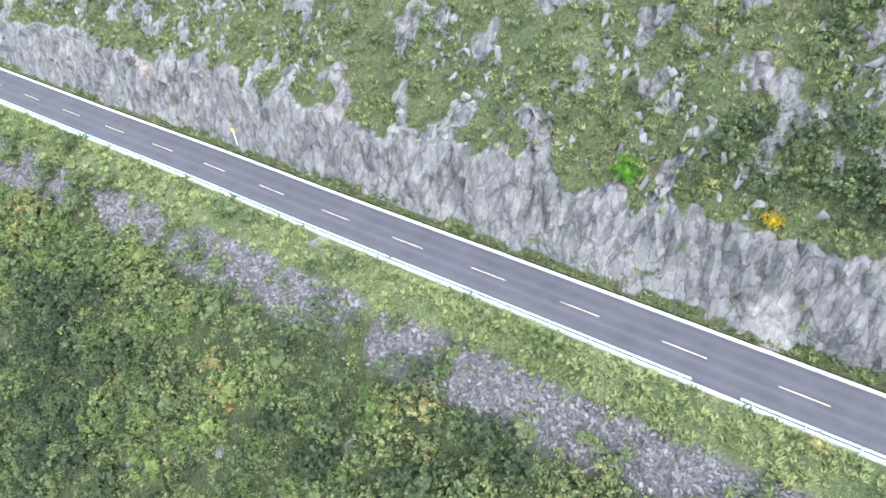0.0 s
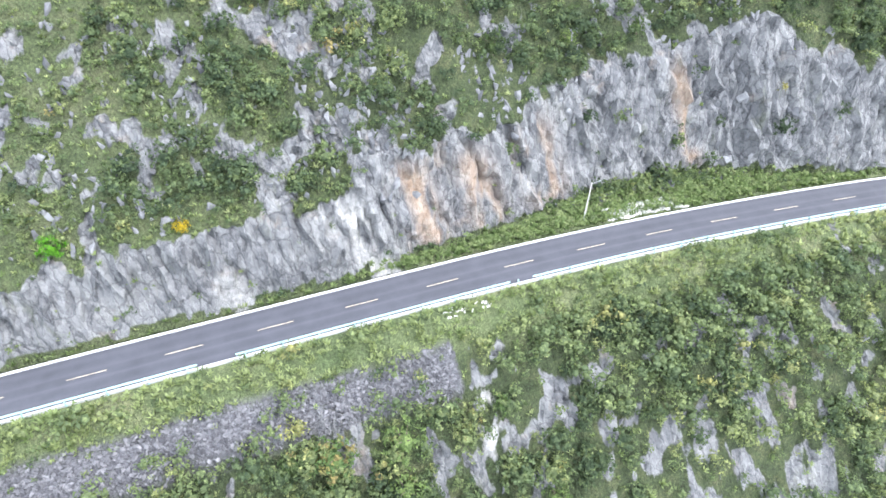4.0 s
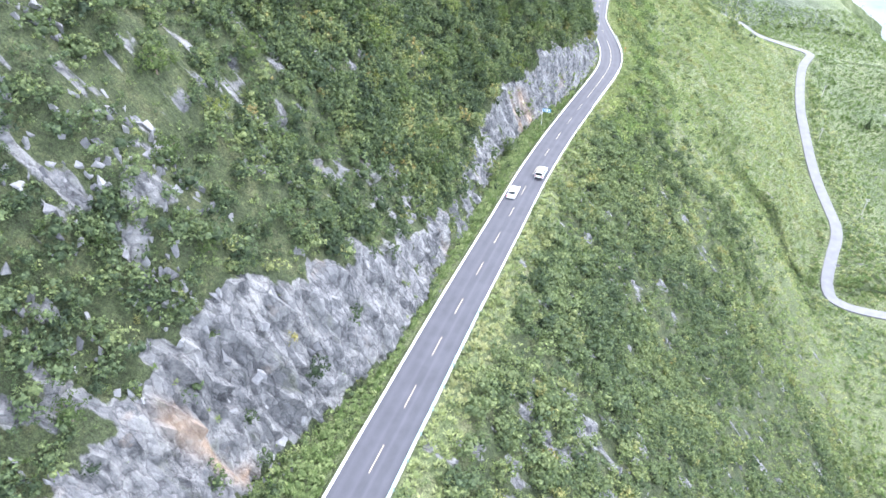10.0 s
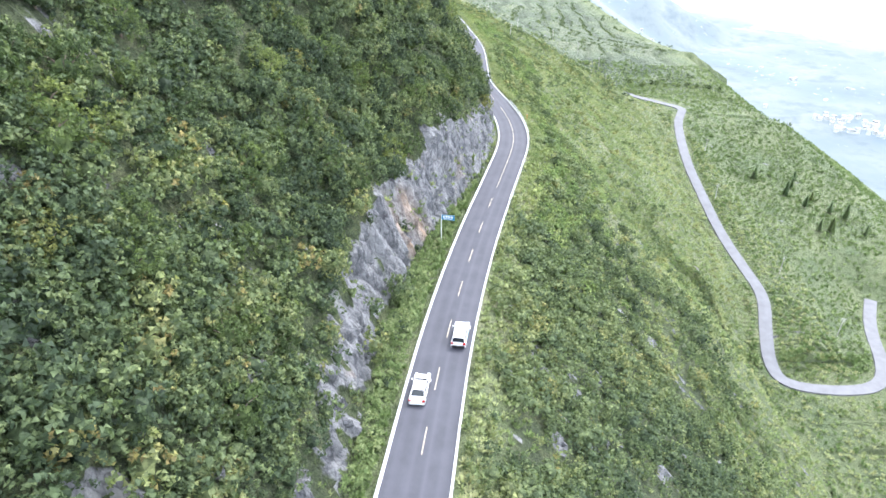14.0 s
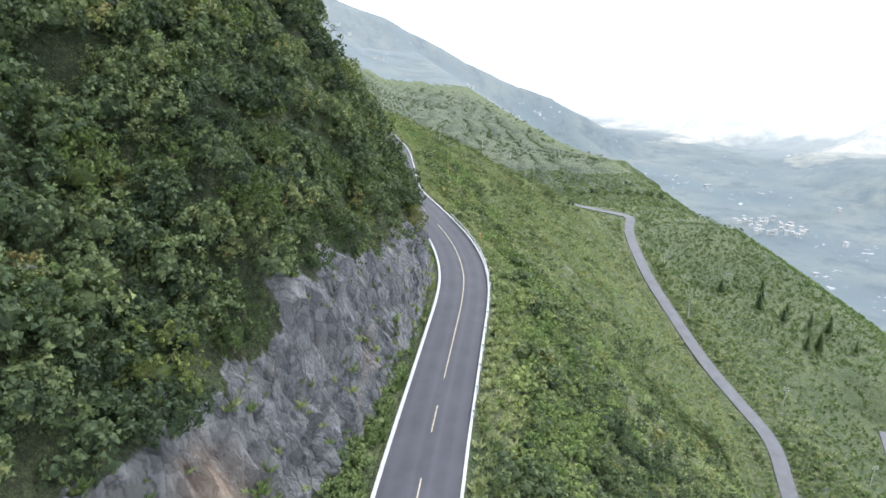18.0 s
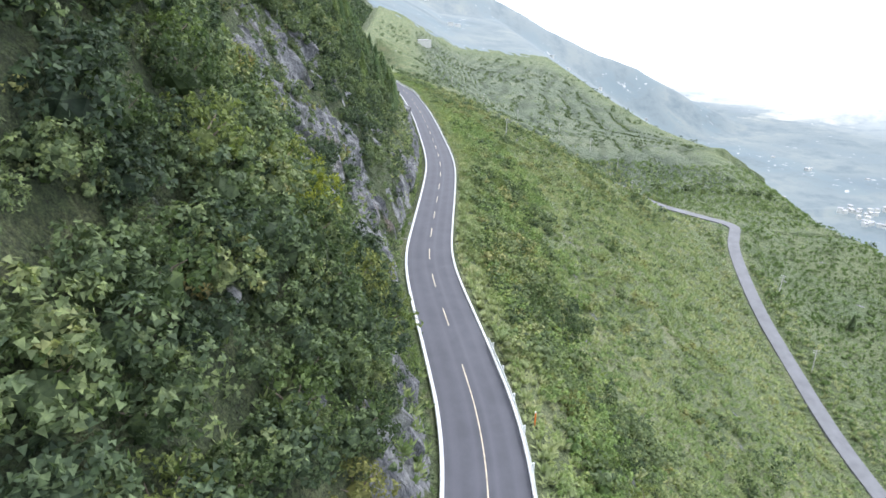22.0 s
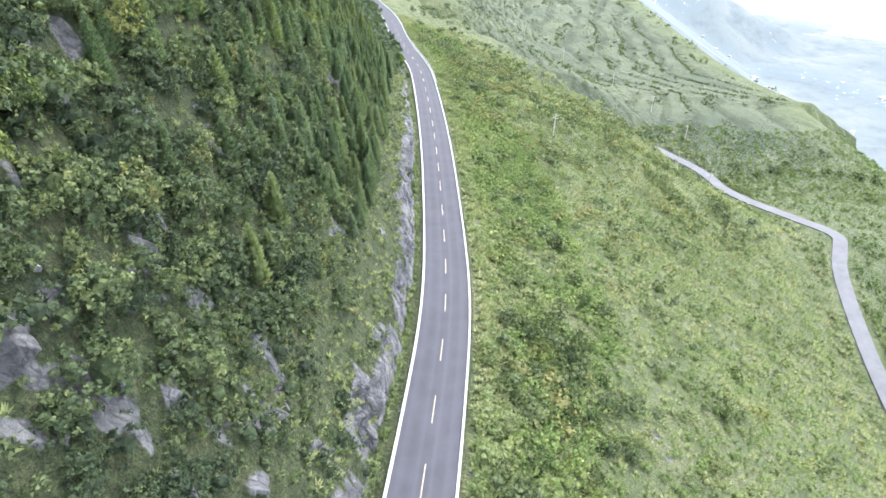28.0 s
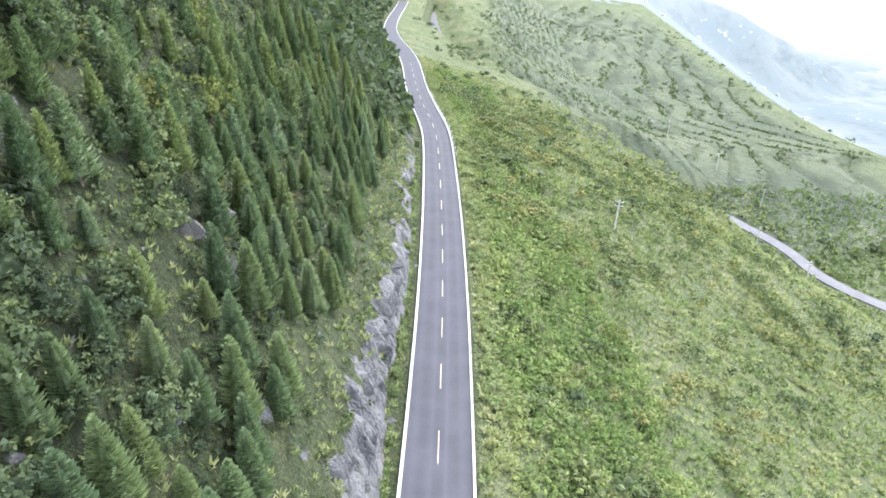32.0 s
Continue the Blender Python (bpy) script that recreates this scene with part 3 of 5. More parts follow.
fspur = ~fnear & ((-fd[ffaces]).mean(1) < 1000) & (fs[ffaces].mean(1) > 1440)
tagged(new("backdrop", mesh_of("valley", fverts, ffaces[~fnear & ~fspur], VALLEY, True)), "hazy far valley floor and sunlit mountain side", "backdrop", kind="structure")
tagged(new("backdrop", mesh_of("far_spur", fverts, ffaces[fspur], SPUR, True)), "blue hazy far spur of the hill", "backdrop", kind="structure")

# ---- the road ----
S_ALL = np.arange(0, 960, 2.0)
cols = np.linspace(-3.21, 3.16, 19)
rv = np.stack([road_at(S_ALL, d * half_wide(S_ALL) / 3.13, 0.03 - 0.012 * abs(d)) for d in cols], 1).reshape(-1, 3)
road_me = mesh_of("road", rv, grid_faces(len(S_ALL), len(cols))[:, ::-1], ASPHALT)
tr = np.exp(-((np.abs(np.abs(cols) - 1.55) - 0.75) / 0.22) ** 2)
attribute(road_me, "track", np.tile(tr, len(S_ALL)))
road = tagged(new("road", road_me), "dark grey asphalt mountain road with two lanes", "road", kind="structure")
for side in (1, -1):
    w = 3.14 if side > 0 else 3.19
    sec = [(side * w, -0.3), (side * w, 0.12), (side * (w + 0.03), 0.15), (side * 3.43, 0.15), (side * 3.46, 0.12), (side * 3.46, -0.6)]
    v, f = ribbon(S_ALL, sec if side > 0 else sec[::-1])
    kerb = new("kerb", mesh_of("kerb", v, f, CONCRETE))
    tagged(kerb, "white painted concrete kerb along the asphalt road", "kerb", "kerbs of the road", "structure")


def stripe(s0, s1, d=0.0, wide=0.105):
    s = np.arange(s0, s1 + 0.01, 1.0)
    v = np.concatenate([road_at(s, d - wide / 2, 0.036), road_at(s, d + wide / 2, 0.036)])
    m = len(s)
    f = np.stack([np.arange(m - 1), np.arange(1, m), np.arange(1, m) + m, np.arange(m - 1) + m], -1)
    return mesh_of("dash", v, f, LINE)

# ---- END1 ----
ENDS = np.interp(np.arange(-14, 60), [-14, 0, 4, 6, 9, 12, 14, 17, 21, 23, 29, 30, 35, 37, 40, 41, 45, 60],
                 [20, 160.6, 200.6, 220.6, 251, 281.1, 301, 334.1, 374.4, 394.3, 458.4, 468.3, 514.3, 533.6, 561.6, 571.5, 606.5, 756])
for e in ENDS:
    if not 398 < e < 452:
        part("dash", stripe(e - 4, e), LINE, road)
part("centre_line", stripe(399, 447), LINE, road, "solid pale yellow line through the bend")

low_t = np.gradient(LOWP[:, :2], axis=0)
low_t /= np.linalg.norm(low_t, axis=1)[:, None]
low_n = np.stack([-low_t[:, 1], low_t[:, 0], low_t[:, 0] * 0], 1)
lift = np.array([0, 0, 1.0])
lv = np.stack([LOWP + w * low_n + lift * u for w, u in ((-2.7, -1.2), (-2.5, 0.25), (0, 0.32), (2.5, 0.25), (2.7, -1.2))], 1).reshape(-1, 3)
tagged(new("road", mesh_of("lower_road", lv, grid_faces(len(LOWP), 5)[:, ::-1], GREYROAD)), "narrow grey concrete road winding along the lower slope", "road", kind="structure")

# ---- materials of the things ----
RAILBLUE = plain("teal_rail_paint", (0.4, 0.61, 0.63), 0.45, 0.0, 0.1, 3)
RAILWHITE = plain("white_rail_paint", (0.7, 0.72, 0.72), 0.5, 0.0, 0.1, 3)
STEEL = plain("galvanised_steel", (0.45, 0.47, 0.48), 0.45, 0.7, 0.1, 8)
POLE = plain("weathered_pole_concrete", (0.5, 0.49, 0.46), 0.9, 0, 0.15, 2)
GLASS = plain("dark_car_glass", (0.02, 0.025, 0.03), 0.08, 0, 0.05)
TYRE = plain("black_rubber", (0.02, 0.02, 0.02), 0.85, 0, 0.1)
RIM = plain("silver_alloy", (0.5, 0.5, 0.52), 0.3, 0.8, 0.05)
LAMPRED = plain("red_lamp_plastic", (0.45, 0.02, 0.02), 0.2, 0, 0.05)
LAMPCLEAR = plain("clear_lamp_plastic", (0.7, 0.72, 0.75), 0.1, 0, 0.05)
DECAL = plain("teal_car_decal", (0.1, 0.45, 0.55), 0.35, 0, 0.05)
TRIM = plain("black_trim", (0.03, 0.03, 0.032), 0.6, 0, 0.1)
SIGNBLUE = plain("blue_sign_sheet", (0.02, 0.22, 0.42), 0.4, 0, 0.05)
SIGNWHITE = plain("white_sign_sheet", (0.8, 0.8, 0.8), 0.5, 0, 0.05)
YELLOW = plain("yellow_paint", (0.7, 0.5, 0.05), 0.5, 0, 0.1)
ORANGE = plain("orange_plastic", (0.75, 0.2, 0.03), 0.5, 0, 0.1)
PLASTER = plain("white_plaster", (0.6, 0.6, 0.57), 0.9, 0, 0.1, 0.3)
ROOF = plain("grey_roof_slab", (0.36, 0.36, 0.37), 0.9, 0, 0.15, 0.3)
PANE = plain("dark_window", (0.08, 0.1, 0.12), 0.3, 0, 0.1)
BARK = plain("grey_brown_bark", (0.16, 0.13, 0.10), 0.95, 0, 0.3, 5)


def box(x0, x1, y0, y1, z0, z1, bev=0.0, bm=None):
    bm = bm or bmesh.new()
    made = bmesh.ops.create_cube(bm, size=1)["verts"]
    for v in made:
        v.co = Vector((x0 if v.co.x < 0 else x1, y0 if v.co.y < 0 else y1, z0 if v.co.z < 0 else z1))
    if bev:
        bmesh.ops.bevel(bm, geom=[e for e in bm.edges if e.verts[0] in made], offset=bev, segments=2, affect="EDGES")
    return bm


def tube(points, radii, sides=8, bm=None):
    bm = bm or bmesh.new()
    rings = []
    for n, (p, r) in enumerate(zip(points, radii)):
        a = Vector(points[min(n + 1, len(points) - 1)]) - Vector(points[max(n - 1, 0)])
        q = a.to_track_quat("Z", "Y")
        rings.append([bm.verts.new(Vector(p) + q @ Vector((r * math.cos(k * math.tau / sides), r * math.sin(k * math.tau / sides), 0))) for k in range(sides)])
    for a, b in zip(rings, rings[1:]):
        for k in range(sides):
            bm.faces.new((a[k], a[(k + 1) % sides], b[(k + 1) % sides], b[k]))
    bm.faces.new(rings[0][::-1])
    bm.faces.new(rings[-1])
    return bm


def outline(profile, half_low, half_top, z_low, z_top, bev=0.05):
    """A side outline (x, z) drawn across the width, narrowing towards the top."""
    bm = bmesh.new()
    wide = lambda z: half_low + (half_top - half_low) * min(max((z - z_low) / (z_top - z_low), 0), 1)
    sides = [[bm.verts.new((x, s * wide(z), z)) for x, z in profile] for s in (-1, 1)]
    bm.faces.new(sides[0])
    bm.faces.new(sides[1][::-1])
    for k in range(len(profile)):
        c = (k + 1) % len(profile)
        bm.faces.new((sides[0][c], sides[0][k], sides[1][k], sides[1][c]))
    bmesh.ops.recalc_face_normals(bm, faces=bm.faces)
    if bev:
        bmesh.ops.bevel(bm, geom=bm.edges[:], offset=bev, segments=2, affect="EDGES")
    return bm


def panel(corners, thick=0.012):
    """A thin sheet through the corners, with depth."""
    bm = bmesh.new()
    a = [bm.verts.new(c) for c in corners]
    f = bm.faces.new(a)
    bm.normal_update()
    out = bmesh.ops.extrude_face_region(bm, geom=[f])["geom"]
    nrm = f.normal.copy()
    for v in out:
        if isinstance(v, bmesh.types.BMVert):
            v.co += nrm * thick
    bmesh.ops.recalc_face_normals(bm, faces=bm.faces)
    return bm


def wheel(car, x, y):
    bm = bmesh.new()
    bmesh.ops.create_cone(bm, cap_ends=True, segments=20, radius1=0.35, radius2=0.35, depth=0.23, matrix=pose(x, y, 0.35, 90))
    bmesh.ops.bevel(bm, geom=[e for e in bm.edges if e.calc_length() < 0.2], offset=0.03, segments=2, affect="EDGES")
    w = part("wheel", bm, TYRE, car)
    bm = bmesh.new()
    bmesh.ops.create_cone(bm, cap_ends=True, segments=20, radius1=0.22, radius2=0.18, depth=0.25, matrix=pose(x, y, 0.35, 90))
    part("rim", bm, RIM, w)


def build_car(name, label, suv):
    car = tagged(new(name), label, "car")
    if suv:
        lower = [(-2.3, .35), (-2.32, .75), (-2.25, 1.05), (1.0, 1.08), (2.05, .98), (2.3, .8), (2.32, .42), (2.2, .3), (-2.2, .3)]
        top = [(-2.2, 1.02), (-2.02, 1.62), (-1.6, 1.72), (.1, 1.7), (.45, 1.6), (1.2, 1.04)]
        zt, hw = 1.7, .93
    else:
        lower = [(-2.3, .4), (-2.32, .8), (-2.2, 1.0), (-1.3, 1.03), (1.0, .98), (2.0, .85), (2.28, .68), (2.3, .4), (2.15, .27), (-2.2, .27)]
        top = [(-1.75, 1.0), (-1.0, 1.38), (-.6, 1.45), (.1, 1.44), (.4, 1.38), (1.25, .96)]
        zt, hw = 1.45, .9
    part("body", outline(lower, hw, hw - .05, .3, 1.1, .06), CARWHITE, car)
    cabin = part("cabin", outline(top, hw - .06, hw - .24, 1.0, zt, .05), CARWHITE, car, "white roof and pillars")
    ht = lambda z: (hw - .06) + (-.18) * (z - 1.0) / (zt - 1.0)
    (xr0, zr0), (xr1, zr1) = top[0], top[1]
    (xf0, zf0), (xf1, zf1) = top[-1], top[-2]
    for nm, (xa, za), (xb, zb), off in (("windscreen", (xf0, zf0), (xf1, zf1), .015), ("rear_window", (xr0, zr0), (xr1, zr1), -.015)):
        ua, ub = .06, .92
        pa, pb = (xa + (xb - xa) * ua, za + (zb - za) * ua), (xa + (xb - xa) * ub, za + (zb - za) * ub)
        wa, wb = ht(pa[1]) - .1, ht(pb[1]) - .1
        part(nm, panel([(pa[0] + off, -wa, pa[1] + .012), (pa[0] + off, wa, pa[1] + .012), (pb[0] + off, wb, pb[1] + .012), (pb[0] + off, -wb, pb[1] + .012)], .012), GLASS, cabin)
    z0, z1 = 1.1, zt - .12
    for s in (-1, 1):
        cuts = [(-1.9, -1.2), (-1.1, -.2), (-.1, .75)] if suv else [(-1.25, -.25), (-.15, .75)]
        for a, b in cuts:
            lean = .16 if b > .5 else 0
            part("side_window", panel([(a, s * (ht(z0) + .012), z0), (b + lean, s * (ht(z0) + .012), z0), (b - lean * 1.6, s * (ht(z1) + .012), z1), (a + .05, s * (ht(z1) + .012), z1)], .01), GLASS, cabin)
        part("mirror", box(.75, .95, s * (hw + .02), s * (hw + .2), 1.02, 1.18, .03), CARWHITE, car)
        part("headlight", box(2.02, 2.26, s * .55, s * .86, .7, .86, .03), LAMPCLEAR, car)
        part("tail_light", box(-2.345, -2.22, s * .6, s * .88, .8, 1.0, .02), LAMPRED, car)
        part("sill", box(-1.2, 1.1, s * (hw - .04), s * (hw + .01), .3, .42, .01), TRIM, car)
        if suv:
            part("roof_rail", tube([(-1.8, s * .62, 1.76), (-.9, s * .62, 1.79), (0, s * .62, 1.76)], [.02] * 3, 6), STEEL, car)
            part("decal", panel([(-.9, s * (hw + .004), .55), (.6, s * (hw + .004), .55), (.9, s * (hw - .02), .85), (-.3, s * (hw - .02), .85)], .004), DECAL, car, "teal stripe on the door")
        for x in (-1.4, 1.4):
            wheel(car, x, s * (hw - .1))
    part("bumper", box(-2.38, -2.25, -.8, .8, .38, .6, .04), TRIM if suv else CARWHITE, car)
    part("grille", box(2.24, 2.34, -.5, .5, .5, .72, .02), TRIM, car)
    part("number_plate", box(-2.4, -2.375, -.22, .22, .62, .74), SIGNWHITE, car)
    return car


def on_road(s, d, turn=0.0):
    x, y, z = road_at(s, d, 0.02)
    return pose(x, y, z, 0, 0, heading(s) + turn)


suv = build_car("suv", "white sport utility car with teal door stripe on the asphalt", True)
suv.matrix_basis = on_road(350.4, -1.7)
sedan = build_car("sedan", "white saloon car on the asphalt road", False)
sedan.matrix_basis = on_road(339.5, 1.55)


# ---- guard rail ----
def guard_rail(s0, s1, paint, label):
    rail = tagged(new("guard_rail"), label, "guard rail", "guard rails of the road")
    for s in np.arange(s0 + 1, s1 - 0.5, 4.0):
        b = road_at(s, -3.52)
        a = math.radians(heading(s))
        bm = box(-.06, .06, -.06, .06, -.5, .86, .015)
        bm.transform(pose(*b, 0, 0, math.degrees(a)))
        part("post", bm, paint, rail)
        bm = box(-.09, .09, .06, .16, .56, .8, .01)
        bm.transform(pose(*b, 0, 0, math.degrees(a)))
        part("bracket", bm, STEEL, rail)
    s = np.arange(s0, s1, 2.0)
    wave = [(0, .54), (.05, .58), (.05, .63), (0, .67), (0, .69), (.05, .73), (.05, .78), (0, .82)]
    sec = [(-3.36 + w, h) for w, h in wave] + [(-3.375 + w, h) for w, h in wave[::-1]]
    v, f = ribbon(s, sec)
    part("beam", mesh_of("beam", v, f, paint), paint, rail, "corrugated steel beam")


guard_rail(40, 191, RAILBLUE, "pale teal steel guard rail on a concrete kerb")
guard_rail(194, 228, RAILBLUE, "pale teal steel guard rail on a concrete kerb")
guard_rail(229, 302, RAILBLUE, "pale teal steel guard rail on a concrete kerb")
guard_rail(392, 452, RAILWHITE, "white steel guard rail round the outer bend")
guard_rail(640, 700, RAILWHITE, "white steel guard rail round the outer bend")


# ---- posts, sign and poles beside the road ----
def ground_z(x, y):
    return float(terrain([x], [y])[0][0])


def beside(s, d):
    x, y, z = road_at(s, d)
    return x, y, ground_z(x, y)


x, y, z = beside(375.2, 5.3)
sign = tagged(new("road_sign"), "blue village sign on a thin white post beside the road", "road sign")
sign.matrix_basis = pose(x, y, z, 0, 0, heading(375) - 90)
part("post", tube([(0, 0, -.3), (0, 0, 2), (0, 0, 5.2)], [.06, .06, .05]), RAILWHITE, sign)
board = part("board", box(.05, 2.15, -.03, .0, 4.35, 5.25, .02), SIGNBLUE, sign, "blue sheet with white border")
part("border", box(.1, 2.1, -.036, -.031, 4.4, 4.43), SIGNWHITE, board)
part("border", box(.1, 2.1, -.036, -.031, 5.17, 5.2), SIGNWHITE, board)
for k in range(4):
    part("lettering", box(.3 + k * .42, .58 + k * .42, -.037, -.031, 4.72, 5.06), SIGNWHITE, board, "white bar")
part("lettering", box(.45, 1.75, -.037, -.031, 4.52, 4.62), SIGNWHITE, board, "white bar")
for h in (4.55, 5.05):
    part("clamp", box(-.08, .12, 0, .05, h - .04, h + .04), STEEL, sign)

x, y, z = beside(240.6, 5.3)
lamp = tagged(new("camera_pole"), "leaning pale concrete pole with a short arm beside the road", "pole")
lamp.matrix_basis = pose(x, y, z, 1, 2, heading(240))
part("shaft", tube([(0, 0, -.5), (0, 0, 2.5), (0, 0, 6.2)], [.11, .1, .07], 10), POLE, lamp)
part("arm", tube([(0, 0, 5.9), (.7, 0, 6.2), (1.1, 0, 6.25)], [.035, .035, .03], 6), STEEL, lamp)
part("head", box(1.0, 1.35, -.09, .09, 6.15, 6.3, .03), STEEL, lamp)
part("base", box(-.3, .3, -.3, .3, -.4, .12, .03), CONCRETE, lamp)

x, y, z = beside(128.4, 4.5)
mark = tagged(new("marker_post"), "short white post with a yellow top beside the kerb", "post")
mark.matrix_basis = pose(x, y, z, 0, -6, heading(128))
part("shaft", tube([(0, 0, -.2), (0, 0, 2.3)], [.06, .055]), RAILWHITE, mark)
part("plate", box(-.3, .3, -.03, .03, 2.0, 2.6, .02), YELLOW, mark, "yellow sheet")
x, y, z = beside(438, -4.6)
mark = tagged(new("marker_post"), "orange plastic marker post in the grass verge", "post")
mark.matrix_basis = pose(x, y, z)
part("shaft", tube([(0, 0, -.2), (0, 0, 1.4)], [.07, .07]), ORANGE, mark)
part("cap", tube([(0, 0, 1.4), (0, 0, 1.5)], [.08, .05]), SIGNWHITE, mark)


def utility_pole(x, y, high, turn):
    p = tagged(new("utility_pole"), "pale concrete power pole with cross arms on the slope", "utility pole", "power poles on the slope")
    part("shaft", tube([(0, 0, -1), (0, 0, high * .5), (0, 0, high)], [.2, .17, .13]), POLE, p)
    for h in (high - .4, high - 1.3):
        a = part("cross_arm", box(-.9, .9, -.06, .06, h - .07, h + .07, .01), STEEL, p)
        for k in (-.8, 0, .8):
            part("insulator", tube([(k, 0, h + .07), (k, 0, h + .3)], [.07, .04], 6), SIGNWHITE, a)
    p.matrix_basis = pose(x, y, ground_z(x, y), 0, random.uniform(-3, 3), turn)


for x, y, high in ((302, -280, 9), (339, -309, 9), (249, -266, 9), (216, -264, 9), (578, -370, 9), (523, -356, 9), (457, -318, 9), (487, -349, 9), (420, -300, 8), (655, -382, 9), (701, -374, 9), (725, -353, 9), (401, -213, 7)):
    utility_pole(x, y, high, random.uniform(20, 60))


# ---- houses, far off ----
def house(x, y, z, wide, deep, high, turn, label="white plastered house with a flat grey roof", group="houses of the village"):
    h = tagged(new("house"), label, "house", group)
    wall = part("wall", box(-wide / 2, wide / 2, -deep / 2, deep / 2, -3, high), PLASTER, h)
    part("roof", box(-wide / 2 - .5, wide / 2 + .5, -deep / 2 - .5, deep / 2 + .5, high, high + .4, .05), ROOF, h)
    for fl in range(int(high // 3.2)):
        for k in range(3):
            xc = -wide / 3 + k * wide / 3
            part("window", box(xc - .8, xc + .8, -deep / 2 - .08, -deep / 2 + .02, 3.2 * fl + 1.1, 3.2 * fl + 2.5), PANE, wall)
    h.matrix_basis = pose(x, y, z, 0, 0, turn)


# ---- plants ----
def leaf_material(name, stops, rough=0.6, by_object=False, fine=6.5, soft=0.25, sprigs=0.8, vary=1.0):
    mat, n, l, b = material(name, rough)
    if by_object:
        src = n.new("ShaderNodeObjectInfo").outputs["Random"]
    else:
        at = n.new("ShaderNodeAttribute")
        at.attribute_name = "tint"
        src = at.outputs["Fac"]
    col = ramp_of(n, l, src, stops)
    isl = n.new("ShaderNodeNewGeometry").outputs["Random Per Island"]
    leafy = ramp_of(n, l, isl, [(0.0, (0.6, 0.63, 0.62)), (0.5, (0.95, 0.95, 0.95)), (1.0, (1.45, 1.4, 1.25))])
    col = mixed(n, l, vary, col, leafy, "MULTIPLY")
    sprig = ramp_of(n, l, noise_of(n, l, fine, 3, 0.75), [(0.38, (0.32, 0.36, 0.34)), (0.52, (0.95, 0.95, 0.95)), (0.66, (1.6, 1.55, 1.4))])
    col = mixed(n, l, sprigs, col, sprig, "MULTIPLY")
    l.new(col, b.inputs["Base Color"])
    b.inputs["Specular IOR Level"].default_value = 0.12
    # many fine leaves shade like one soft crown: lean the normals upwards
    tip = n.new("ShaderNodeVectorMath")
    tip.operation = "MULTIPLY_ADD"
    l.new(n.new("ShaderNodeNewGeometry").outputs["Normal"], tip.inputs[0])
    tip.inputs[1].default_value, tip.inputs[2].default_value = (1 - soft,) * 3, (0, 0, soft)
    unit = n.new("ShaderNodeVectorMath")
    unit.operation = "NORMALIZE"
    l.new(tip.outputs[0], unit.inputs[0])
    l.new(unit.outputs[0], b.inputs["Normal"])
    thin = n.new("ShaderNodeBsdfTranslucent")
    l.new(mixed(n, l, 1.0, col, (1.1, 1.25, 0.6), "MULTIPLY"), thin.inputs["Color"])
    mix = n.new("ShaderNodeMixShader")
    mix.inputs[0].default_value = 0.3
    l.new(b.outputs[0], mix.inputs[1])
    l.new(thin.outputs[0], mix.inputs[2])
    l.new(mix.outputs[0], n["Material Output"].inputs["Surface"])
    return mat


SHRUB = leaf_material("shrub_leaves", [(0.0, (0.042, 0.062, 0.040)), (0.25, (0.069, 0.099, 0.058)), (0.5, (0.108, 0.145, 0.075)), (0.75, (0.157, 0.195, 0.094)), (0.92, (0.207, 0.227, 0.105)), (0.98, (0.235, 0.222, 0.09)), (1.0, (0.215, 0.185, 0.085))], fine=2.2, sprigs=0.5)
GRASS = leaf_material("grass_blades", [(0.0, (0.11, 0.165, 0.06)), (0.35, (0.21, 0.267, 0.12)), (0.7, (0.325, 0.36, 0.185)), (1.0, (0.42, 0.385, 0.235))], fine=3.0, soft=0.6, sprigs=0.35, vary=0.45)
LUSH = leaf_material("lush_leaves", [(0.0, (0.13, 0.195, 0.07)), (0.5, (0.195, 0.265, 0.1)), (1.0, (0.29, 0.335, 0.14))], 0.55, fine=2.2, soft=0.35, sprigs=0.4, vary=0.8)
TREE = leaf_material("tree_leaves", [(0.0, (0.048, 0.072, 0.034)), (0.35, (0.074, 0.108, 0.044)), (0.7, (0.115, 0.157, 0.056)), (0.9, (0.165, 0.192, 0.066)), (1.0, (0.17, 0.175, 0.066))], 0.55, True, fine=1.6, sprigs=0.5)
FRESH = leaf_material("fresh_green_leaves", [(0.0, (0.085, 0.135, 0.055)), (0.5, (0.125, 0.185, 0.072)), (1.0, (0.18, 0.235, 0.09))], 0.55, True, fine=1.6, sprigs=0.45)
BRIGHT = leaf_material("bright_leaves", [(0.0, (0.09, 0.24, 0.02)), (1.0, (0.09, 0.24, 0.02))], 0.5, True, fine=1.6, sprigs=0.5)
AUTUMN = leaf_material("yellow_leaves", [(0.0, (0.42, 0.32, 0.03)), (1.0, (0.42, 0.32, 0.03))], 0.5, True)
OLIVE = leaf_material("yellow_green_leaves", [(0.0, (0.2, 0.225, 0.035)), (1.0, (0.2, 0.225, 0.035))], 0.5, True, fine=1.6, sprigs=0.5)
CONIFER = leaf_material("conifer_sprays", [(0.0, (0.12, 0.178, 0.108)), (0.45, (0.165, 0.228, 0.125)), (0.8, (0.225, 0.28, 0.132)), (1.0, (0.2, 0.27, 0.19))], 0.65, True, fine=3.0, sprigs=0.5)
rng = np.random.default_rng(7)


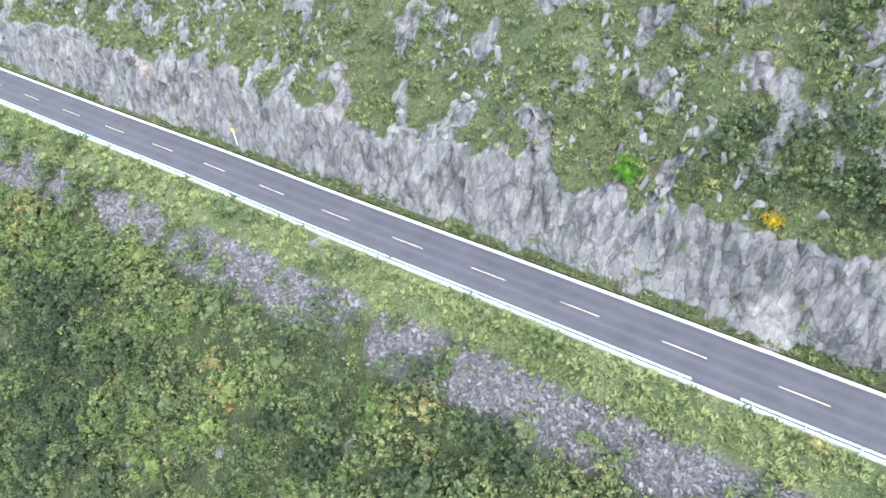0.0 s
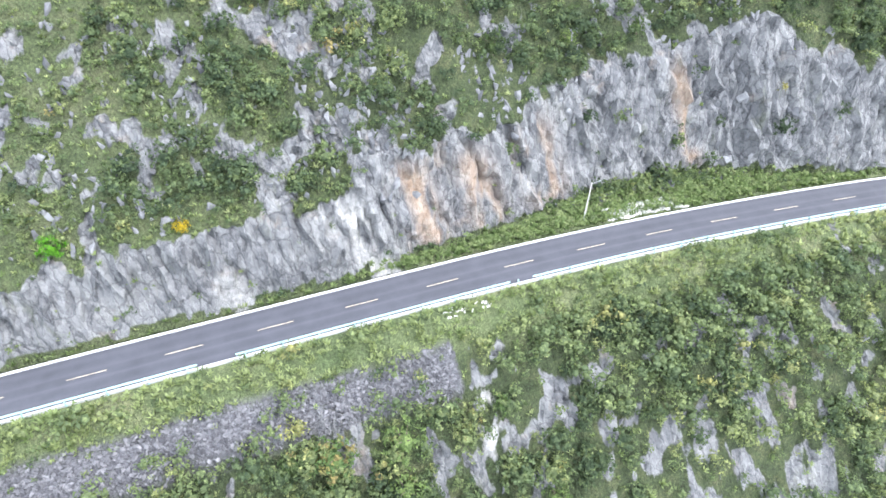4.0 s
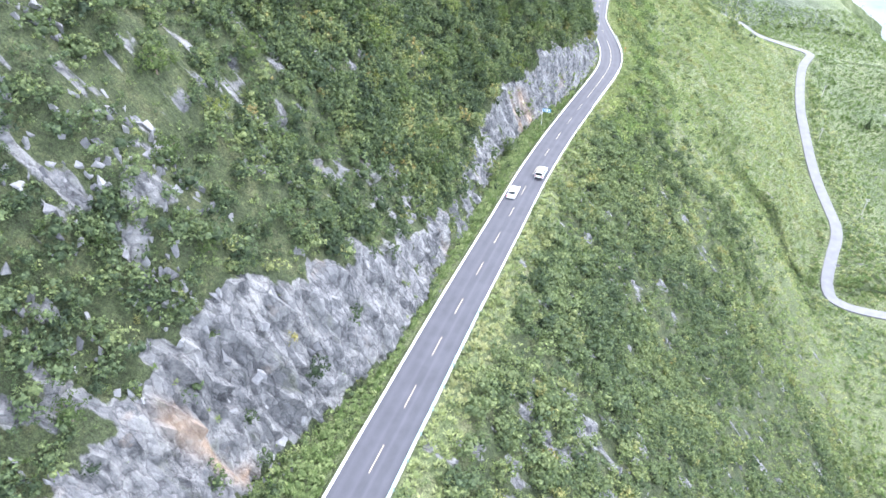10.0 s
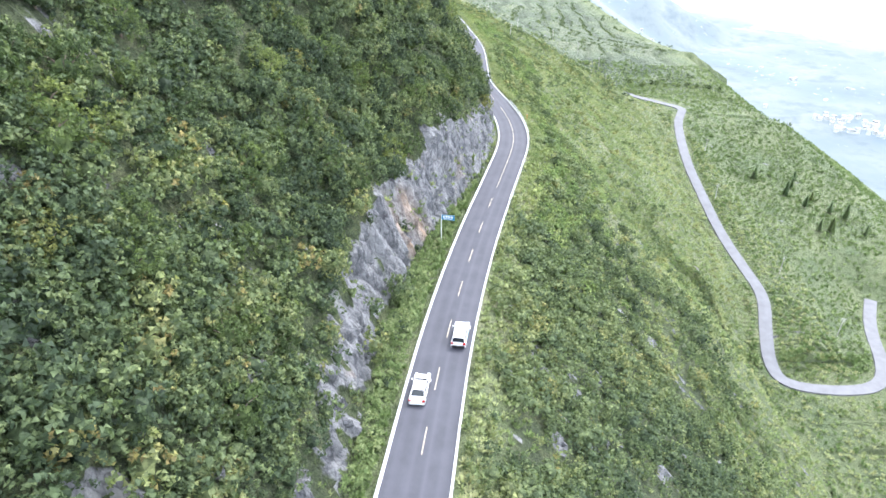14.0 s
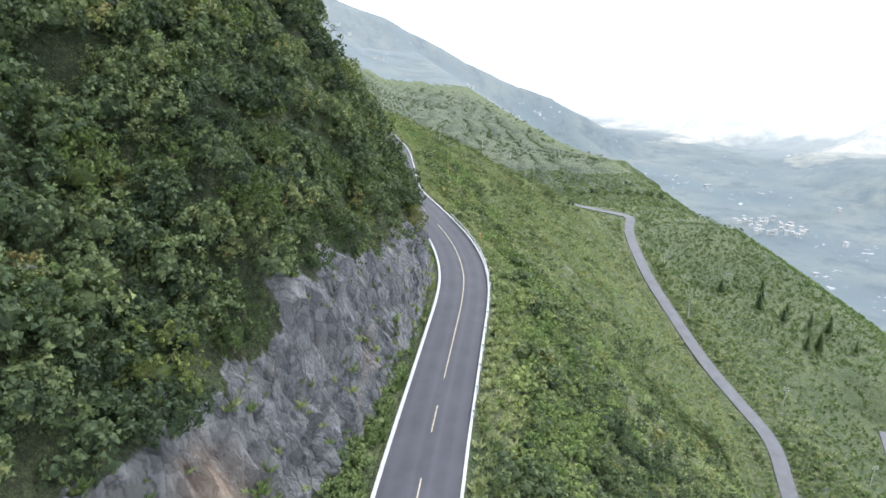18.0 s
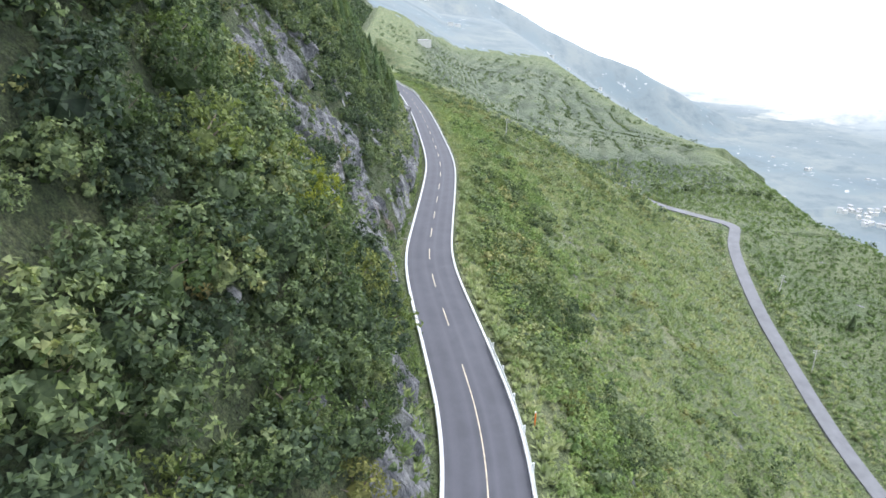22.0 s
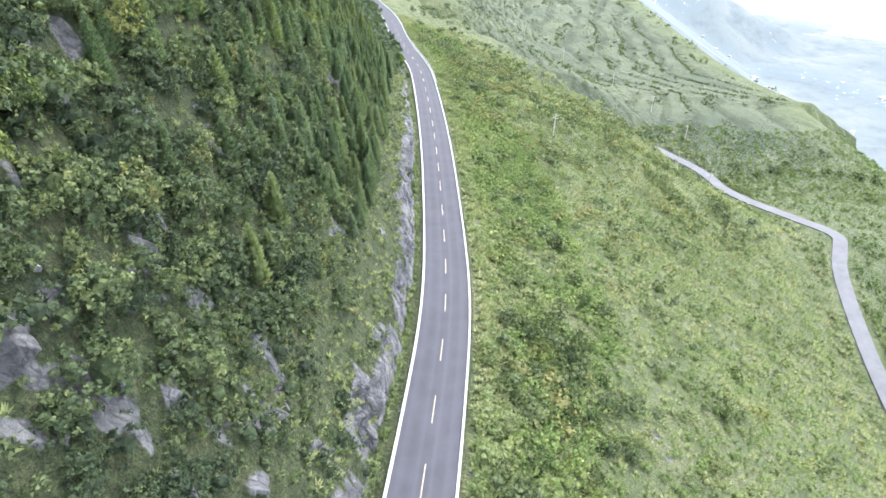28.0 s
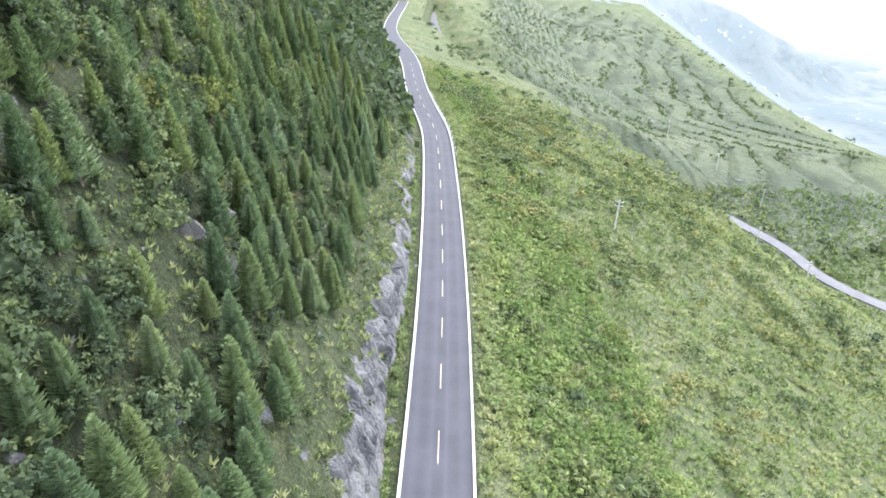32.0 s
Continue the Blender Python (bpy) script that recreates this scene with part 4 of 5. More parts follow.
def kites(centres, normals, length, wide, pair=False):
    """One pointed leaf at each centre; with pair, a four-cornered spray of two triangles."""
    n = normals / np.linalg.norm(normals, axis=1)[:, None]
    r = rng.normal(size=n.shape)
    u = np.cross(n, r)
    u /= np.linalg.norm(u, axis=1)[:, None]
    v = np.cross(n, u)
    le, wi = length[:, None] / 2, wide[:, None] / 2
    droop = n * le * 0.35
    a, b, c, d = centres - u * le - droop, centres + v * wi, centres + u * le - droop, centres - v * wi
    if pair:
        return np.concatenate([np.stack([a, b, c], 1), np.stack([a, c, d], 1)])
    return np.stack([centres - u * le * 0.8 - v * wi, centres - u * le * 0.8 + v * wi, c], 1)


def ball_of(level):
    """The triangles of a lumpy ball, for the dense inside of a crown."""
    bm = bmesh.new()
    bmesh.ops.create_icosphere(bm, subdivisions=level, radius=1)
    for v in bm.verts:
        v.co *= rng.uniform(0.85, 1.15)
    q = np.array([[v.co[:] for v in f.verts] for f in bm.faces])
    bm.free()
    return q


BALL, BALL_ROUGH = ball_of(2), ball_of(1)


def leaf_cloud(leaves, lobes, leaf, flat=0.8, spread=0.62, core=0, pair=False, fine_core=False):
    """A bushy crown about 1 in radius standing on the ground."""
    a = rng.uniform(0, math.tau, lobes)
    r = spread * np.sqrt(rng.uniform(0.05, 1, lobes))
    lc = np.stack([r * np.cos(a), r * np.sin(a), flat * (0.45 + 0.75 * rng.uniform(0, 1, lobes) * (1 - 0.6 * r))], 1)
    lr = rng.uniform(0.32, 0.55, lobes)
    k = rng.integers(0, lobes, leaves)
    d = rng.normal(size=(leaves, 3))
    d[:, 2] = np.abs(d[:, 2]) * 0.9 - 0.25
    d /= np.linalg.norm(d, axis=1)[:, None]
    c = lc[k] + d * (lr[k] * rng.uniform(0.75, 1.12, leaves))[:, None]
    nrm = d + 0.6 * rng.normal(size=d.shape) + np.array([0, 0, 0.35])
    le = leaf * rng.uniform(0.7, 1.35, leaves)
    outer = kites(c, nrm, le, le * (0.6 if pair else 0.75), pair)
    if not core:
        return outer
    order = np.argsort(-(lc[:, 2] + lr))[:core]
    ball = BALL if fine_core else BALL_ROUGH
    inner = [lc[k] + ball * ((0.64 if fine_core else 0.5) * lr[k]) * np.array([1, 1, 0.92]) for k in order]
    return np.concatenate(inner + [outer])


SHADE = {}


def clumped(clumps, per, spray, pair=True, flat=0.9, inside=0.4):
    """A crown about 1 in radius made of leaf clumps with gaps between them, standing on the ground."""
    i = np.arange(clumps) + 0.5
    up = 1 - 1.5 * i / clumps + rng.normal(0, 0.05, clumps)
    up = np.clip(up, -0.6, 1)
    a = i * 2.39996 + rng.normal(0, 0.25, clumps)
    flank = np.sqrt(1 - up ** 2)
    way = np.stack([flank * np.cos(a), flank * np.sin(a), up], 1)
    c = way * rng.uniform(0.45, 0.98, clumps)[:, None] * np.array([1, 1, flat]) + np.array([0, 0, 0.62 * flat])
    cr = rng.uniform(0.18, 0.34, clumps)
    k = np.repeat(np.arange(clumps), per)
    e = 0.7 * way[k] + np.array([0, 0, 0.5]) + 0.7 * rng.normal(size=(len(k), 3))
    e /= np.linalg.norm(e, axis=1)[:, None]
    le = spray * rng.uniform(0.7, 1.4, len(k))
    outer = kites(c[k] + e * (cr[k] * rng.uniform(0.4, 1.1, len(k)))[:, None], e + 0.45 * rng.normal(size=e.shape), le, le * (0.62 if pair else 0.8), pair)
    shade = np.tile(rng.normal(0, 0.11, clumps)[k], 2 if pair else 1)
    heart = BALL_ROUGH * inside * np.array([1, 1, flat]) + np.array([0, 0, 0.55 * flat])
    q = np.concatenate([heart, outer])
    # heart tinted darker: shade inside the crown put into the colour
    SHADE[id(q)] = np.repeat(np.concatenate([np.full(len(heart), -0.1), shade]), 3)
    return q


def tussock(blades):
    a, r = rng.uniform(0, math.tau, blades), rng.uniform(0.25, 1.0, blades)
    tip = np.stack([r * np.cos(a), r * np.sin(a), 1.0 - 0.55 * r ** 2 + rng.uniform(-.1, .1, blades)], 1)
    root = tip * np.array([0.3, 0.3, 0.25])
    side = np.stack([-np.sin(a), np.cos(a), 0 * a], 1) * (1.9 / blades + 0.012)
    return np.stack([root - side, root + side, tip], 1)


def scattered(name, protos, at, size, mat, tint, label, category, tall=None):
    """Many plants in one mesh: prototypes (leaves, 3, 3) set at places."""
    which = rng.integers(0, len(protos), len(at))
    verts, tints = [], []
    for k, p in enumerate(protos):
        j = np.flatnonzero(which == k)
        if not len(j):
            continue
        a = rng.uniform(0, math.tau, len(j))
        ca, sa = np.cos(a) * size[j], np.sin(a) * size[j]
        q = p.reshape(-1, 3)
        vx = q[None, :, 0] * ca[:, None] - q[None, :, 1] * sa[:, None]
        vy = q[None, :, 0] * sa[:, None] + q[None, :, 1] * ca[:, None]
        vz = q[None, :, 2] * (size[j] if tall is None else tall[j])[:, None]
        verts.append((np.stack([vx, vy, vz], -1) + at[j, None, :]).reshape(-1, 3))
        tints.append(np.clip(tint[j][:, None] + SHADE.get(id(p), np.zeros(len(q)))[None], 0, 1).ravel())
    v = np.concatenate(verts)
    me = mesh_of(name, v, np.arange(len(v)).reshape(-1, 3), mat)
    attribute(me, "tint", np.concatenate(tints))
    return tagged(new(name, me), label, category, kind="stuff")


def places(n, s0, s1, d0, d1, keep=None, power=1.0):
    """Ground places in a stretch of the hill; keep(s, d, bare, x, y) gives the chance of growing there.
    With a pair of steps for n the places stand evenly, on a shaken grid."""
    if isinstance(n, tuple):
        lo, hi = min(d0, d1), max(d0, d1)
        s, d = (g.ravel() for g in np.meshgrid(np.arange(s0, s1, n[0]), np.arange(lo, hi, n[1])))
        n, s, d = len(s), s + rng.uniform(-0.5, 0.5, len(s)) * n[0], d + rng.uniform(-0.5, 0.5, len(s)) * n[1]
    else:
        s = rng.uniform(s0, s1, n)
        d = d0 + (d1 - d0) * rng.uniform(0, 1, n) ** power
    p = road_at(s, 0) + d[:, None] * np.stack([np.interp(s, np.arange(NS), RN[:, 0]), np.interp(s, np.arange(NS), RN[:, 1]), s * 0], 1)
    z, bare, s2, d2 = terrain(p[:, 0], p[:, 1])
    bare = np.maximum(bare, TERRACE["scree"])
    ok = np.abs(d2) > 4.1
    low_gap = np.full(n, 99.0)
    lowish = np.flatnonzero(d2 < -14)
    if len(lowish):
        low_gap[lowish] = np.hypot(p[lowish, None, 0] - LOWP[None, ::2, 0], p[lowish, None, 1] - LOWP[None, ::2, 1]).min(1)
    ok &= low_gap > 4.2
    if keep is not None:
        ok &= rng.uniform(0, 1, n) < keep(s2, d2, bare, p[:, 0], p[:, 1])
    return np.stack([p[ok, 0], p[ok, 1], z[ok]], 1), s2[ok], d2[ok], bare[ok]


def patch(x, y, size, seed):
    return fbm(np.asarray(x) / size, np.asarray(y) / size, 0, seed, 3)


BIG = [leaf_cloud(64, 6, 0.24, 1.0, 0.62, 2) for _ in range(8)]
CANOPY = [clumped(36, 24, 0.14, False) for _ in range(7)]
WOOD = [clumped(26, 13, 0.185, False) for _ in range(7)]
FINE = [clumped(12, 13, 0.21, False, 1.0, 0.38) for _ in range(8)]
SMALL = [leaf_cloud(24, 3, 0.36, 1.0, 0.45) for _ in range(8)]
CROP = [leaf_cloud(8, 3, 0.8, 0.9, 0.4) for _ in range(4)]
TUFT = [tussock(12) for _ in range(6)]
PLUME = [tussock(26) for _ in range(8)]
zone = lambda s, table: np.interp(s, [a for a, _ in table], [b for _, b in table])

# uphill scrub
UPDENSE = [(60, .35), (140, .28), (185, .35), (200, .7), (260, .75), (300, .85), (330, 1), (455, 1), (470, .9), (490, .9), (500, 1), (540, 1), (575, .9), (700, .9)]


def up_keep(s, d, bare, x, y):
    foot = along(UPA, 1, s)
    top = foot + along(UPA, 2, s)
    k = zone(s, UPDENSE) * np.clip((patch(x, y, 9, 91) - 0.30) * 5, 0.1, 1)
    k = np.where(d < foot, 0.05, np.where(d < top, 0.5 * (1 - 0.95 * bare), k * (1 - 0.7 * bare)))
    k = np.where((s > 388) & (s < 452) & (d > top - 1.2) & (d < top + 4), 1.0, k)
    k = k * np.where(s > 505, 0.75, 1)
    k = k * np.where((s > 330) & (s < 456) & (d > top), 0.35, 1)
    strip = (s > 505) & (d < top + 4)
    return np.where(strip, k * 0.3, k)


p, s, d, bare = places(22000, 70, 690, 4.6, 70, up_keep, 1.2)
size = rng.uniform(0.8, 1.7, len(p)) * np.where((s > 370) & (s < 500), 0.85, 1.0) * np.where(s < 190, 0.8, 1) * np.where(d < 9, 0.6, 1) * np.where((s > 505) & (d < 32), 0.6, 1)
tint = np.clip(0.12 + 0.75 * patch(p[:, 0], p[:, 1], 14, 95) + rng.normal(0, 0.17, len(p)) - 0.12 * ((s > 320) & (s < 460)) - 0.15 * (s > 495), 0, 1)
clear = np.abs(d) > 3.8 + 0.7 * size
close = clear & (s > 295) & (s < 640) & (d < 42)
plain_ones = clear & ~close & (d < 48)
farther = clear & ~close & (d >= 48)
root = p + size[:, None] * np.array([0, 0, 0.18])
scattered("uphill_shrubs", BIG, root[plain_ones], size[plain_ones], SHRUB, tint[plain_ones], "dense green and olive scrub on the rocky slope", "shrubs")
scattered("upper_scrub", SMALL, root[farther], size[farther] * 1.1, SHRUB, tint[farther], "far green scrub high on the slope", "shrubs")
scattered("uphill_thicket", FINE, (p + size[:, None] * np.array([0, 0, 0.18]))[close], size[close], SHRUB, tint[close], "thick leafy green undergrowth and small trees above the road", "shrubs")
p, s, d, bare = places(16000, 60, 640, 4.4, 48, lambda s, d, b, x, y: np.clip(0.95 - 0.9 * b, 0.03, 1) * np.where(s < 210, 0.8, 0.7), 1.5)
size = rng.uniform(0.35, 0.95, len(p))
apron = d < along(UPA, 1, s)
tint = np.clip(0.22 + 0.6 * patch(p[:, 0], p[:, 1], 8, 97) + rng.normal(0, 0.15, len(p)), 0, 1)
tint[apron] = np.clip(rng.normal(0.62, 0.08, apron.sum()), 0, 0.8)
lowly = p + size[:, None] * np.array([0, 0, 0.1])
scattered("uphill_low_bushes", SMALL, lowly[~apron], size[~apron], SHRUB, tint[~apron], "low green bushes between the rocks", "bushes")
more, _, _, _ = places(5200, 205, 400, 4.3, 12, lambda s, d, b, x, y: np.where(d < along(UPA, 1, s), 0.9, 0.0))
lowly = np.concatenate([lowly[apron], more])
scattered("verge_plants", SMALL, lowly, rng.uniform(0.35, 0.9, len(lowly)), GRASS, np.clip(rng.normal(0.25, 0.12, len(lowly)), 0, 0.6), "bright green leafy plants at the foot of the cut", "plants")
p, s, d, bare = places(20000, 60, 640, 3.9, 34, lambda s, d, b, x, y: np.where(b > 0.6, np.where((s > 365) & (s < 520), 0.5, 0.06), np.where((s < 210) | (s > 495) | (d < along(UPA, 1, s)), 1, 0.25)), 1.6)
tint = np.clip(rng.normal(0.32, 0.16, len(p)) + np.where(s > 495, 0.22, 0) + np.where(s < 212, 0.08, 0) - np.where(d < along(UPA, 1, s), 0.25, 0), 0, 1)
size = rng.uniform(0.35, 0.8, len(p)) * np.where((s > 365) & (s < 460), 1.35, 1)
scattered("uphill_grass", TUFT, p - np.array([0, 0, 0.05]), size, GRASS, tint, "dry and green grass tufts on the slope", "grass")



def canopy_keep(s, d, b, x, y):
    top = along(UPA, 1, s) + along(UPA, 2, s)
    k = np.where((s > 456) & (s < 484) & (d < 22), 0.08, np.where((s >= 490) & (d < 10.5), 0.08, np.where(d < top + 0.4, 0.12, 0.95)))
    k = np.where(s > 520, k * np.clip((d - 12) / 16 + (550 - s) / 40, 0.06, 0.85), k)
    k = np.where((s - 440.5) ** 2 / 36 + (d - 12.5) ** 2 / 16 < 1, 0, k)
    return k * np.clip(1.0 - 1.1 * b, 0, 1) * np.clip((patch(x, y, 7, 171) - 0.2) * 6, np.where(s > 330, 0.45, 0.15), 1)


p, s, d, bare = places((2.3, 1.55), 305, 640, 8, 35, canopy_keep)
size = rng.uniform(1.0, 2.4, len(p)) * np.where(s > 500, 0.85, 1.0)
# higher tint below s 372 puts a little haze into the leaf colour
tint = np.clip(0.0 + 0.75 * patch(p[:, 0], p[:, 1], 8, 147) + rng.normal(0, 0.19, len(p)) + np.where(s < 372, 0.1, 0.05), 0, 0.97)
at = p + (size * rng.uniform(-0.2, 0.6, len(p)))[:, None] * np.array([0, 0, 1.0])
near = (s > 345) & (d < 27)
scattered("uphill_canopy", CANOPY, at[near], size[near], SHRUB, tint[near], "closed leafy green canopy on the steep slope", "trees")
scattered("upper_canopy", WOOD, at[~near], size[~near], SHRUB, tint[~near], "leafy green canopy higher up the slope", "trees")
p, s, d, bare = places((2.1, 1.7), 186, 330, 9, 42, lambda s, d, b, x, y: np.clip((patch(x, y, 8, 161) - np.where(s < 205, 0.44, 0.3)) * 5, np.where(s < 205, 0, 0.2), 1) * (1 - 0.85 * b))
size = rng.uniform(0.8, 1.8, len(p))
tint = np.clip(0.05 + 0.65 * patch(p[:, 0], p[:, 1], 12, 163) + rng.normal(0, 0.16, len(p)), 0, 0.97)
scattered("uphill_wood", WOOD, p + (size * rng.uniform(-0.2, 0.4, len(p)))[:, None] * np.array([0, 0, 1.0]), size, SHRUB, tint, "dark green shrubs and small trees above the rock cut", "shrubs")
p, s, d, bare = places((2.5, 2.1), 80, 226, -12.5, -54, lambda s, d, b, x, y: np.clip((patch(x, y, 9, 173) - 0.22) * 6, 0.1, 1) * (1 - b))
size = rng.uniform(1.2, 2.6, len(p))
tint = np.clip(-0.02 + 0.75 * patch(p[:, 0], p[:, 1], 13, 175) + rng.normal(0, 0.21, len(p)) + 0.25 * smooth01((22 + d) / 8), 0, 0.97)
scattered("downhill_canopy", WOOD, p + (size * rng.uniform(-0.2, 0.6, len(p)))[:, None] * np.array([0, 0, 1.0]), size, SHRUB, tint, "round green trees crowding the slope below the scree", "trees")
p, s, d, bare = places(2100, 222, 425, -8.5, -62, lambda s, d, b, x, y: np.clip((patch(x, y, 10, 177) - np.where(s < 262, 0.49, np.where(s < 300, 0.43, 0.36))) * 5, 0, 1) * (1 - 0.8 * b) * np.where((s > 390) & (d > -14), 0.2, 1), 1.2)
size = rng.uniform(0.8, 1.9, len(p))
tint = np.clip(0.12 + 0.6 * patch(p[:, 0], p[:, 1], 12, 179) + rng.normal(0, 0.14, len(p)), 0, 0.95)
scattered("downhill_wood", WOOD, p - size[:, None] * np.array([0, 0, 0.1]), size, SHRUB, tint, "dark green trees and shrubs on the steep slope below", "trees")
p, s, d, bare = places(1100, 640, 1300, -12, -290, lambda s, d, b, x, y: np.where(d > -60, 0.9, 0.9 * (patch(x, y, 35, 181) > 0.55)))
size = rng.uniform(1.2, 3.0, len(p))
scattered("field_trees", BIG, p, size, SHRUB, np.clip(rng.normal(0.4, 0.12, len(p)), 0, 0.9), "round green trees between the terraced fields", "trees")

# downhill scrub, thick at first and then in patches on the grass slope
DNDENSE = [(60, 1), (190, 1), (215, .8), (300, .85), (330, 1), (390, .9), (415, .55), (450, .28), (560, .15), (610, .2), (635, 1), (760, 1)]


def dn_keep(s, d, bare, x, y):
    m = -d
    k = zone(s, DNDENSE) * np.clip((patch(x, y, 11, 101) - np.where(s > 400, 0.44, np.where(s < 215, 0.2, 0.30))) * 5, 0.05, 1)
    k = np.where(m < 8, 0.12 * k, k)
    k = np.where((s > 425) & (s < 530) & (m > 7) & (m < 22), np.minimum(k * 2.4, 1), k)
    return k * (1 - 0.8 * bare)


p, s, d, bare = places(33000, 60, 730, -4.5, -108, dn_keep, 1.25)
size = rng.uniform(0.9, 2.1, len(p)) * np.where((s < 226) & (d < -12), 0.65, 1.0)
tint = np.clip(0.15 + 0.75 * patch(p[:, 0], p[:, 1], 15, 105) + rng.normal(0, 0.15, len(p)) + 0.22 * smooth01((s - 380) / 60), 0, 0.95)
clear = np.abs(d) > 3.9 + 0.8 * size
near, farther = clear & (d > -46), clear & (d <= -46)
root = p + size[:, None] * np.array([0, 0, 0.18])
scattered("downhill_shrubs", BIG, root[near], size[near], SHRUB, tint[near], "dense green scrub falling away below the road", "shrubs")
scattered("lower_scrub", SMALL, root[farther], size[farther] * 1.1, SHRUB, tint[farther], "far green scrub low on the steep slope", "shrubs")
p, s, d, bare = places(30000, 80, 760, -4.2, -150, lambda s, d, b, x, y: np.clip(0.95 - 0.8 * b, 0, 1) * np.where(s < 400, 0.6, 1), 1.25)
tint = np.clip(0.45 + 0.5 * patch(p[:, 0], p[:, 1], 12, 107) + rng.normal(0, 0.14, len(p)), 0, 0.9)
size = rng.uniform(0.45, 1.1, len(p)) * (1 + 0.006 * -d)
tint = np.clip(tint + 0.2 * smooth01((s - 380) / 60), 0, 0.88)
open_slope = s + rng.normal(0, 12, len(s)) > 395
at = p + size[:, None] * np.array([0, 0, 0.1])
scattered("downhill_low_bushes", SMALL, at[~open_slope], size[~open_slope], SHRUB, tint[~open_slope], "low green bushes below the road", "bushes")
fern = np.clip(0.02 + 1.15 * patch(p[:, 0], p[:, 1], 8, 141) + rng.normal(0, 0.07, len(p)), 0, 0.8)
scattered("ferns", PLUME, at[open_slope], size[open_slope] * 0.85, GRASS, fern[open_slope], "light green ferns and low plants on the grassy slope", "ferns")
p, s, d, bare = places(42000, 80, 760, -3.9, -135, lambda s, d, b, x, y: np.where(-d < 9, 1, np.where(s > 390, 1, 0.25)) * (1 - 0.7 * b), 1.6)
tint = np.clip(rng.normal(0.4, 0.09, len(p)) + 0.9 * (patch(p[:, 0], p[:, 1], 9, 109) - 0.47), 0, 1)
size = rng.uniform(0.4, 0.8, len(p)) * np.where(d > -8, 1.25, 1 + 0.006 * -d)
tint = np.clip(tint + np.where(d > -8, 0.2, 0), 0, np.where(s < 235, 0.5, 0.8))
scattered("downhill_grass", TUFT, p - np.array([0, 0, 0.05]), size, GRASS, tint, "light green feathery grass on the verge and slope", "grass")

p, s, d, bare = places(520, 428, 545, -7.5, -25, lambda s, d, b, x, y: np.clip((patch(x, y, 9, 165) - 0.42) * 6, 0, 1))
size = rng.uniform(0.8, 1.7, len(p))
scattered("slope_thicket", WOOD, p + size[:, None] * np.array([0, 0, 0.05]), size, SHRUB, np.clip(rng.normal(0.5, 0.16, len(p)), 0, 0.9), "patches of dark green bushes on the grass slope", "bushes")
p, s, d, bare = places(3200, 420, 720, -4.6, -14, lambda s, d, b, x, y: np.clip((patch(x, y, 7, 167) - 0.36) * 5, 0, 1))
size = rng.uniform(0.5, 1.15, len(p))
scattered("verge_bushes", BIG, p, size, GRASS, np.clip(rng.normal(0.38, 0.12, len(p)), 0, 0.7), "light green leafy bushes along the verge", "bushes")

def lush_keep(s, d, b, x, y):
    m = -d
    k = np.clip((patch(x, y, 8, 185) - 0.30 - 0.011 * np.clip(m - 10, 0, 30)) * 7, 0, 1)
    return np.where(m < 7, np.maximum(k, 0.6), k)


p, s, d, bare = places((1.7, 1.5), 385, 740, -4.4, -26, lush_keep)
size = rng.uniform(0.6, 1.6, len(p)) * np.where(d > -7, 0.55, 1)
clear = np.abs(d) > 3.8 + 0.85 * size
scattered("lush_bushes", FINE, (p - size[:, None] * np.array([0, 0, 0.1]))[clear], size[clear], LUSH, np.clip(0.1 + 0.7 * patch(p[clear, 0], p[clear, 1], 7, 187) + rng.normal(0, 0.2, clear.sum()) + 0.35 * (d[clear] > -8), 0, 1), "lush bright green bushes below the verge", "bushes")

p, s, d, bare = places((3.0, 2.4), 398, 700, -9, -82, lambda s, d, b, x, y: np.clip((patch(x, y, 10, 189) - 0.33) * 4, 0.1, 0.8))
size = rng.uniform(0.5, 1.25, len(p))
scattered("slope_bushes", FINE, p - size[:, None] * np.array([0, 0, 0.15]), size, LUSH, np.clip(0.75 * patch(p[:, 0], p[:, 1], 9, 191) + rng.normal(0, 0.16, len(p)), 0, 1), "low rounded green bushes on the grass slope", "bushes", size * 0.75)

# fields and hedges beyond the lower road and on the terraces
p, s, d, bare = places(20000, 380, 760, -100, -290, lambda s, d, b, x, y: np.where(-d > along(DOWNA, 1, s) - 10, 1, 0) * np.where(s < 560, 0.8, 0.55 + 0.45 * (np.mod((x + 0.35 * y) / 3.2, 1) < 0.5)))
tint = np.clip(rng.normal(0.42, 0.1, len(p)) + 0.5 * (patch(p[:, 0], p[:, 1], 30, 113) - 0.5), 0, 0.9)
scattered("field_crops", CROP, p - np.array([0, 0, 0.2]), rng.uniform(0.8, 1.5, len(p)), GRASS, np.clip(tint - 0.3, 0, 0.5), "rows of green crops on the gentle lower slope", "crops")


def hedge_keep(s, d, b, x, y):
    k = TERRACE["part"]
    return np.where(k < 0, 0.0, np.where(k > 0.78, 0.9 * (patch(x, y, 40, 117) > 0.42), 0.012))


